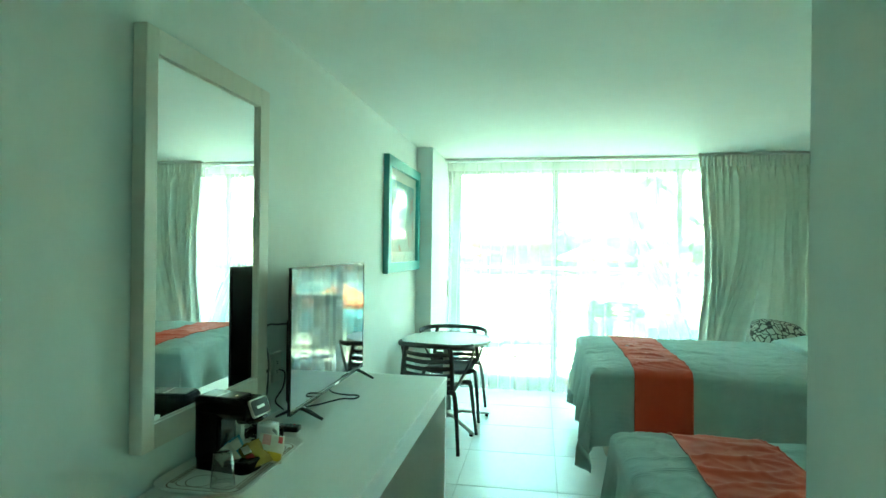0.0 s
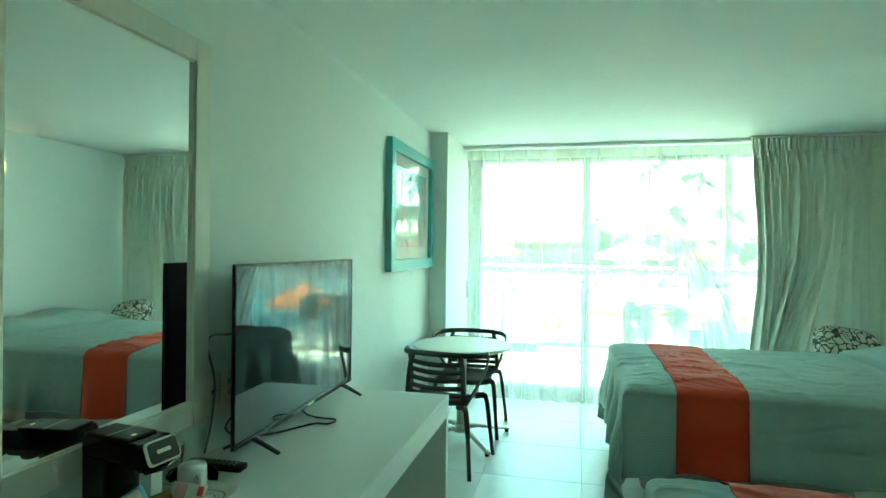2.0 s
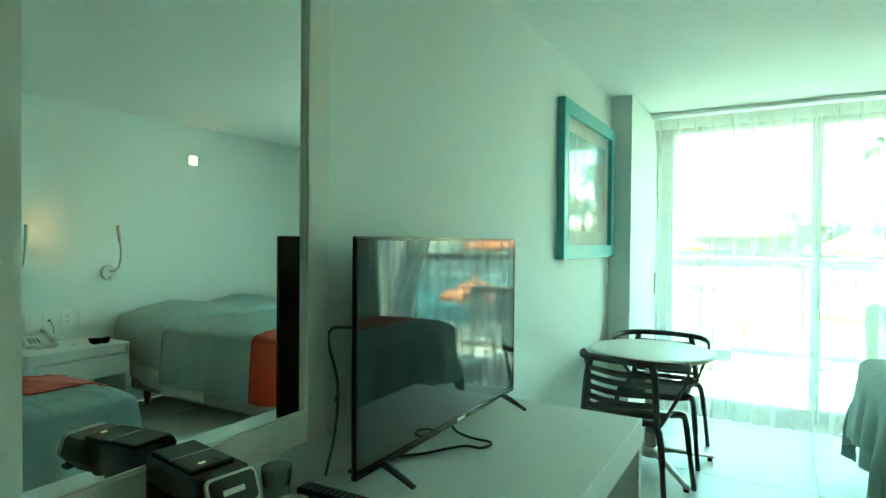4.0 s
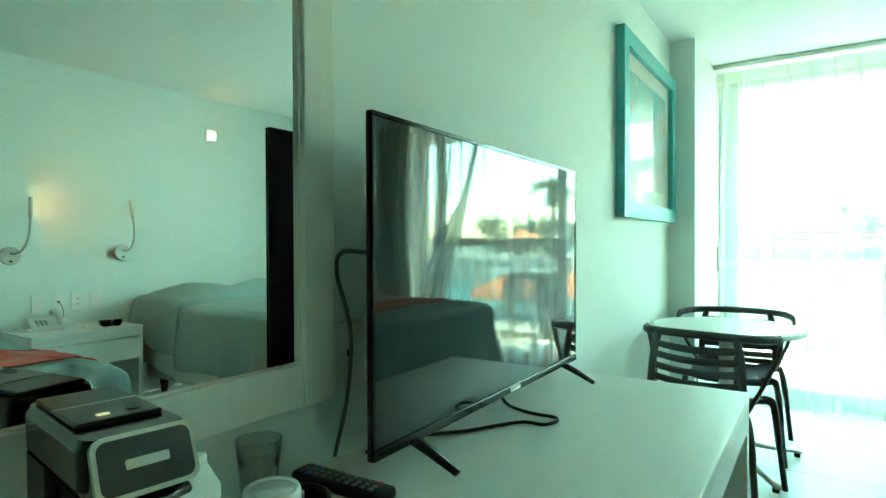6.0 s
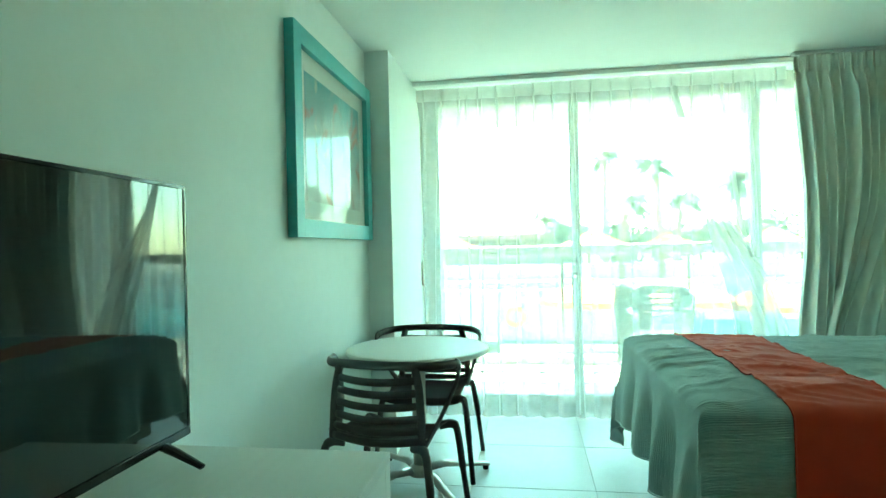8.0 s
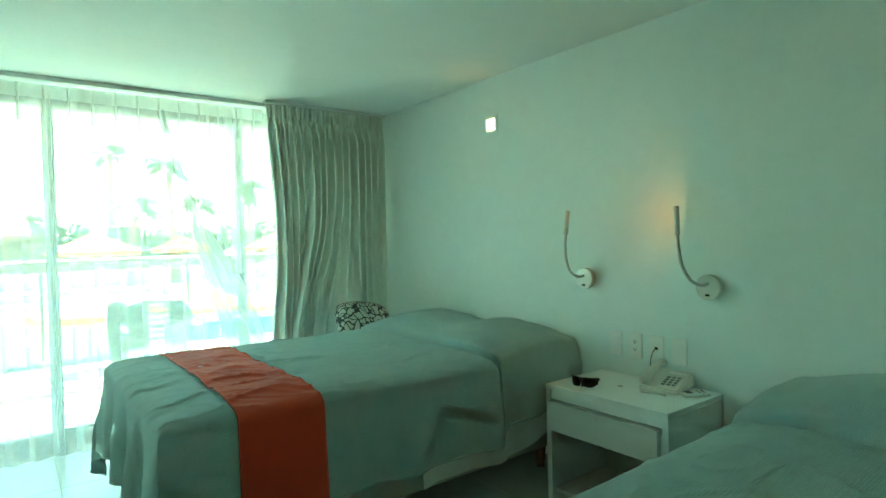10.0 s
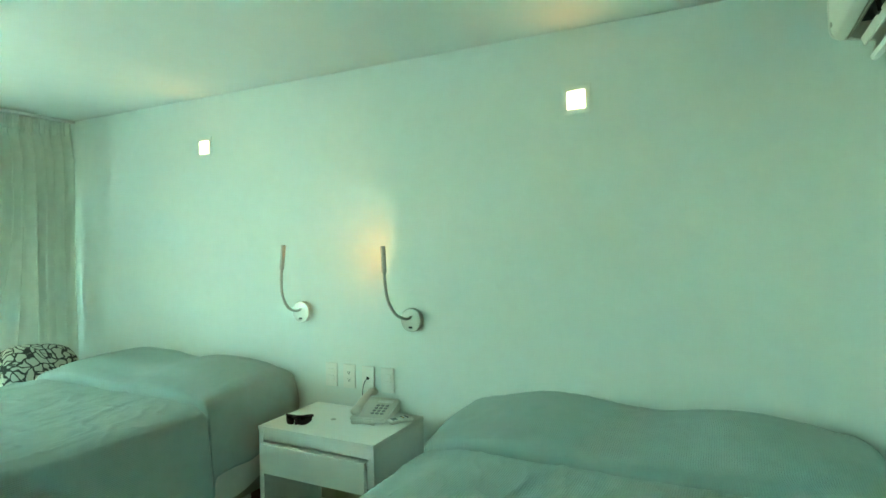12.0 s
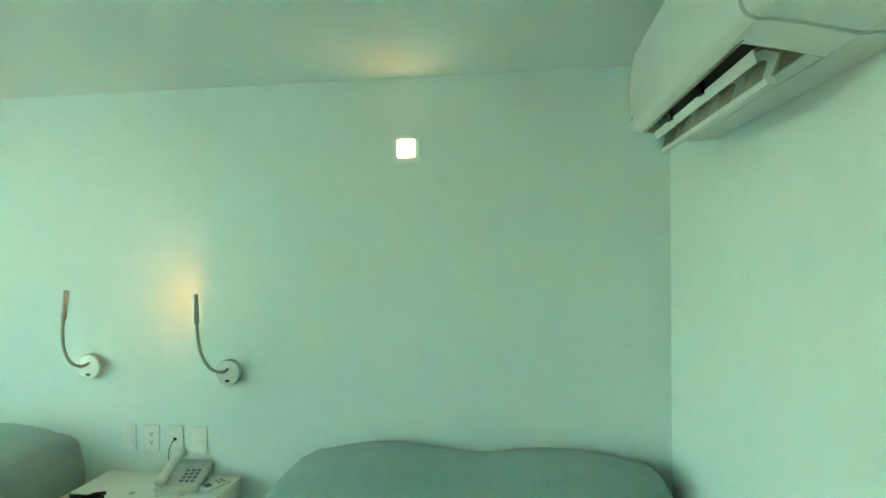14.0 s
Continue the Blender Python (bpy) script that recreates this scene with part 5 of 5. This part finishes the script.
def towel(u, v):
    x = -0.36 + 0.30 * u + 0.012 * math.sin(v * 9)
    s = (v - 0.38) * 1.25
    z = 0.868 - abs(s) + 0.02 * math.sin(u * 7)
    return (x, 0.31 + 0.05 * math.tanh(s * 12) + (0.06 * (s - 0.1) if s > 0 else 0.02 * s) + 0.02 * math.sin(u * 9 + v * 4) * smooth(0.02, 0.3, abs(s)), z)


part("cloth", sheet(towel, span(0, 1, 20), span(0, 1, 50)), M_TOWEL, tw, smooth=True)
tw2 = root("beach_towel", (0.90, 7.60, 0))
tagged(tw2, "grey-green towel bunched on the garden chair's shoulder", "towel")
part("cloth", sheet(lambda u, v: (0.14 + 0.22 * u, 0.30 + 0.05 * math.tanh((v - 0.4) * 15) + 0.02 * math.sin(u * 8), 0.865 - abs(v - 0.4) * 0.62 - 0.10 * u * u), span(0, 1, 14), span(0, 1, 40)), M_TOWEL, tw2, smooth=True)

# ---- pool terrace and beyond ----
GZ = -1.75
ground = structure("ground", B((-900, BY + 0.2, GZ - 0.4), (900, 1500, GZ)), M_DECK, "pale stone pool deck running to the horizon")
structure("ground_near", B((-60, -40, GZ - 0.4), (60, BY + 0.2, GZ - 0.004)), M_DECK, "pale stone ground under the building")
structure("water_pool", B((-9, 21.5, GZ), (16, 26.5, GZ + 0.55), 0.02), M_WATER, "turquoise pool water behind a low wall")
structure("wall_garden", B((-11, 20.4, GZ), (3.4, 20.7, -0.12), 0.03), M_CONC, "low white garden wall by the pool")
structure("wall_terrace", B((-14, 27, GZ), (20, 27.4, -0.25), 0.03), M_CONC, "long white terrace wall")
structure("terrace", B((-30, 27.4, GZ), (40, 60, -0.55)), M_DECK, "raised pale stone terrace")
structure("wall_terrace_upper", B((-20, 34, -0.55), (30, 34.3, 0.25), 0.03), M_CONC, "white upper terrace wall")
structure("hedge_bank", B((-11, 18.2, GZ), (-1.2, 19.0, GZ + 0.35), 0.05), M_GRASS, "strip of lawn by the wall")

rg = root("life_ring", (-0.78, 20.33, -0.96))
tagged(rg, "orange life ring hanging on the white wall", "life ring")
part("ring", tube(bmesh.new(), [(0.27 * math.cos(radians(a)), 0, 0.27 * math.sin(radians(a))) for a in range(0, 361, 12)], 0.065, None, 10, False), M_ORANGE, rg, smooth=True)


def umbrella(x, y, z, r, ground_z, n=8):
    u = root("parasol", (x, y, ground_z))
    tagged(u, "orange canvas parasol with a pole on the terrace", "parasol", "parasols")
    h = z - ground_z
    bm = bmesh.new()
    top = bm.verts.new((0, 0, h))
    mid = [bm.verts.new((0.55 * r * math.cos(2 * math.pi * k / (2 * n)), 0.55 * r * math.sin(2 * math.pi * k / (2 * n)), h - 0.26 * r - (0.03 * r if k % 2 else 0))) for k in range(2 * n)]
    low = [bm.verts.new((r * (1 if k % 2 == 0 else 0.94) * math.cos(2 * math.pi * k / (2 * n)), r * (1 if k % 2 == 0 else 0.94) * math.sin(2 * math.pi * k / (2 * n)), h - 0.46 * r)) for k in range(2 * n)]
    hem = [bm.verts.new(v.co + Vector((0, 0, -0.16))) for v in low]
    for k in range(2 * n):
        j = (k + 1) % (2 * n)
        bm.faces.new((top, mid[k], mid[j]))
        bm.faces.new((mid[k], low[k], low[j], mid[j]))
        bm.faces.new((low[k], hem[k], hem[j], low[j]))
    part("canopy", bm, M_ORANGE, u)
    part("pole", tube(bmesh.new(), [(0, 0, 0), (0, 0, h - 0.05)], 0.04, None, 8), M_POLE, u)
    part("finial", lathe(bmesh.new(), [(0, h - 0.02), (0.05, h + 0.03), (0, h + 0.12)], 8), M_POLE, u)
    part("foot", lathe(bmesh.new(), [(0, 0), (0.35, 0), (0.33, 0.08), (0, 0.1)], 12), M_CONC, u)


for x, y, z, r, g in ((-4.3, 30, 1.95, 1.45, -0.55), (2.6, 29.5, 1.98, 1.75, -0.55), (6.3, 31, 1.80, 1.3, -0.55), (10.6, 30, 1.9, 1.6, -0.55), (1.3, 18.2, 0.40, 1.35, GZ), (3.75, 18.0, 0.36, 1.25, GZ), (6.1, 18.4, 0.22, 1.3, GZ), (-8.5, 31, 1.9, 1.4, -0.55)):
    umbrella(x, y, z, r, g)


def palm(x, y, g, h, seed, size=1.9, lean=0.5):
    rnd = random.Random(seed)
    p = root("palm_tree", (x, y, g))
    tagged(p, "tall palm tree with a feathery green crown", "tree", "palm trees")
    path = curve_pts([(0, 0, 0), (lean * 0.2, 0, h * 0.4), (lean * 0.6, 0.05, h * 0.75), (lean, 0.1, h)], 6)
    n = len(path)
    part("trunk", tube(bmesh.new(), path, [0.20 - 0.09 * i / (n - 1) for i in range(n)], None, 10), M_TRUNK, p, smooth=True)
    bm = bmesh.new()
    for k in range(26):
        a, up = rnd.uniform(0, 6.28), rnd.uniform(-0.7, 1.1)
        d = Vector((math.cos(a), math.sin(a), 0))
        side = Vector((-d.y, d.x, 0))
        pts = []
        for i in range(13):
            t = i / 12
            pts.append(path[-1] + d * size * t + Vector((0, 0, size * (up * t - (0.55 + 0.5 * up) * t * t))))
        for i in range(1, 13):
            w = size * 0.30 * math.sin(math.pi * (0.12 + 0.85 * i / 12)) + 0.05
            for s in (-1, 1):
                tip = pts[i] + side * s * w + d * 0.18 * size * 0.5 - Vector((0, 0, w * rnd.uniform(0.4, 0.9)))
                bm.faces.new([bm.verts.new(q) for q in (pts[i - 1], pts[i], tip)])
    part("crown", bm, M_LEAF, p)


for i, (x, y, g, h, sz) in enumerate(((4.4, 33, -0.55, 4.1, 1.5), (4.5, 40, -0.55, 7.6, 1.4), (6.1, 31.5, -0.55, 5.8, 1.3), (8.4, 38, -0.55, 4.6, 1.6), (11.2, 36, -0.55, 5.4, 1.8), (1.0, 44, -0.55, 4.2, 1.5))):
    palm(x, y, g, h, i, sz, 0.4 - 0.3 * (i % 3))


def bush(x, y, g, w, h, seed):
    rnd = random.Random(seed)
    t = root("tree", (x, y, g))
    tagged(t, "dense dark green tropical tree behind the terrace", "tree", "garden trees")
    part("trunk", tube(bmesh.new(), [(0, 0, 0), (0.1, 0, h * 0.3), (0.05, 0.1, h * 0.6)], [0.16, 0.12, 0.06], None, 8), M_TRUNK, t, smooth=True)
    bm = bmesh.new()
    lobes = [(Vector((rnd.uniform(-0.32, 0.32) * w, rnd.uniform(-0.3, 0.3) * w, h * rnd.uniform(0.35, 0.8))), rnd.uniform(0.16, 0.28) * w) for _ in range(9)]
    for k in range(1100):
        c, r = rnd.choice(lobes)
        d = Vector((rnd.gauss(0, 1), rnd.gauss(0, 1), rnd.gauss(0, 0.8))).normalized()
        q = c + d * r * rnd.uniform(0.75, 1.05)
        a = Vector((rnd.gauss(0, 1), rnd.gauss(0, 1), rnd.gauss(0, 1))).normalized() * 0.17
        b = a.cross(d).normalized() * 0.10
        bm.faces.new([bm.verts.new(v) for v in (q - a, q + b, q + a, q - b)])
    part("crown", bm, M_LEAF, t)


for i, (x, y, w, h) in enumerate(((2.0, 37, 2.6, 3.6), (5.2, 38, 3.2, 3.2), (7.5, 40, 3.0, 2.9), (10.5, 41, 4.0, 3.6), (13.5, 40, 4.0, 3.8), (-8, 42, 4.0, 2.6), (17, 42, 4.5, 4.0))):
    bush(x, y, -0.55, w, h, 20 + i)

pav = root("pavilion", (-3.0, 47, -0.55))
tagged(pav, "long low pavilion with a flat brown roof", "building")
part("roof", B((-9, -2.5, 2.35), (7.5, 2.5, 2.75), 0.05), M_ROOFT, pav)
part("back_wall", B((-8.5, 2.0, 0), (7, 2.3, 2.35)), M_CONC, pav)
for i in range(8):
    part("post", B((-8.6 + i * 2.2, -2.2, 0), (-8.35 + i * 2.2, -1.95, 2.35)), M_ROOFT, pav)


def ridge(u, v):
    h = 9.5 + 5 * noise.noise(Vector((u * 0.03, 0, 0))) + 2 * noise.noise(Vector((u * 0.11, 3, 0)))
    h *= smooth(-120, -20, -abs(u + 20)) * 0.9 + 0.1
    return (u, 170 + 60 * v, GZ + h * math.sin(v * math.pi * 0.5))


tagged(link("backdrop_hill", sheet(ridge, span(-140, 120, 80), span(0, 1, 8)), M_HILL, smooth=True), "low wooded hill in the haze", "hill", kind="structure")

# ---- floor tiles ----
PX, PY = 0.630, 0.640
tile_mesh = B((-PX / 2 + 0.0015, -PY / 2 + 0.0015, -0.0035), (PX / 2 - 0.0015, PY / 2 - 0.0015, 0.0), 0.0012, 1)
tm = bpy.data.meshes.new("tile")
tile_mesh.to_mesh(tm)
tile_mesh.free()
tm.materials.append(M_TILE)
for i in range(-2, 4):
    for j in range(-12, 2):
        cx, cy = 0.032 + (i + 0.5) * PX, 5.82 + (j + 0.5) * PY
        x0, x1 = max(cx - PX / 2, WL), min(cx + PX / 2, WR)
        y0, y1 = max(cy - PY / 2, BACK), min(cy + PY / 2, WIN)
        if x1 - x0 < 0.02 or y1 - y0 < 0.02 or (x0 > HALL and y1 < RET):
            continue
        if x1 - x0 > PX - 0.001 and y1 - y0 > PY - 0.001:
            t = new("tile", tm)
            t.location = (cx, cy, 0)
        else:
            t = link("tile", B((x0 + 0.0015, y0 + 0.0015, -0.0035), (x1 - 0.0015, y1 - 0.0015, 0.0)), M_TILE)
        t.parent = floor_ob
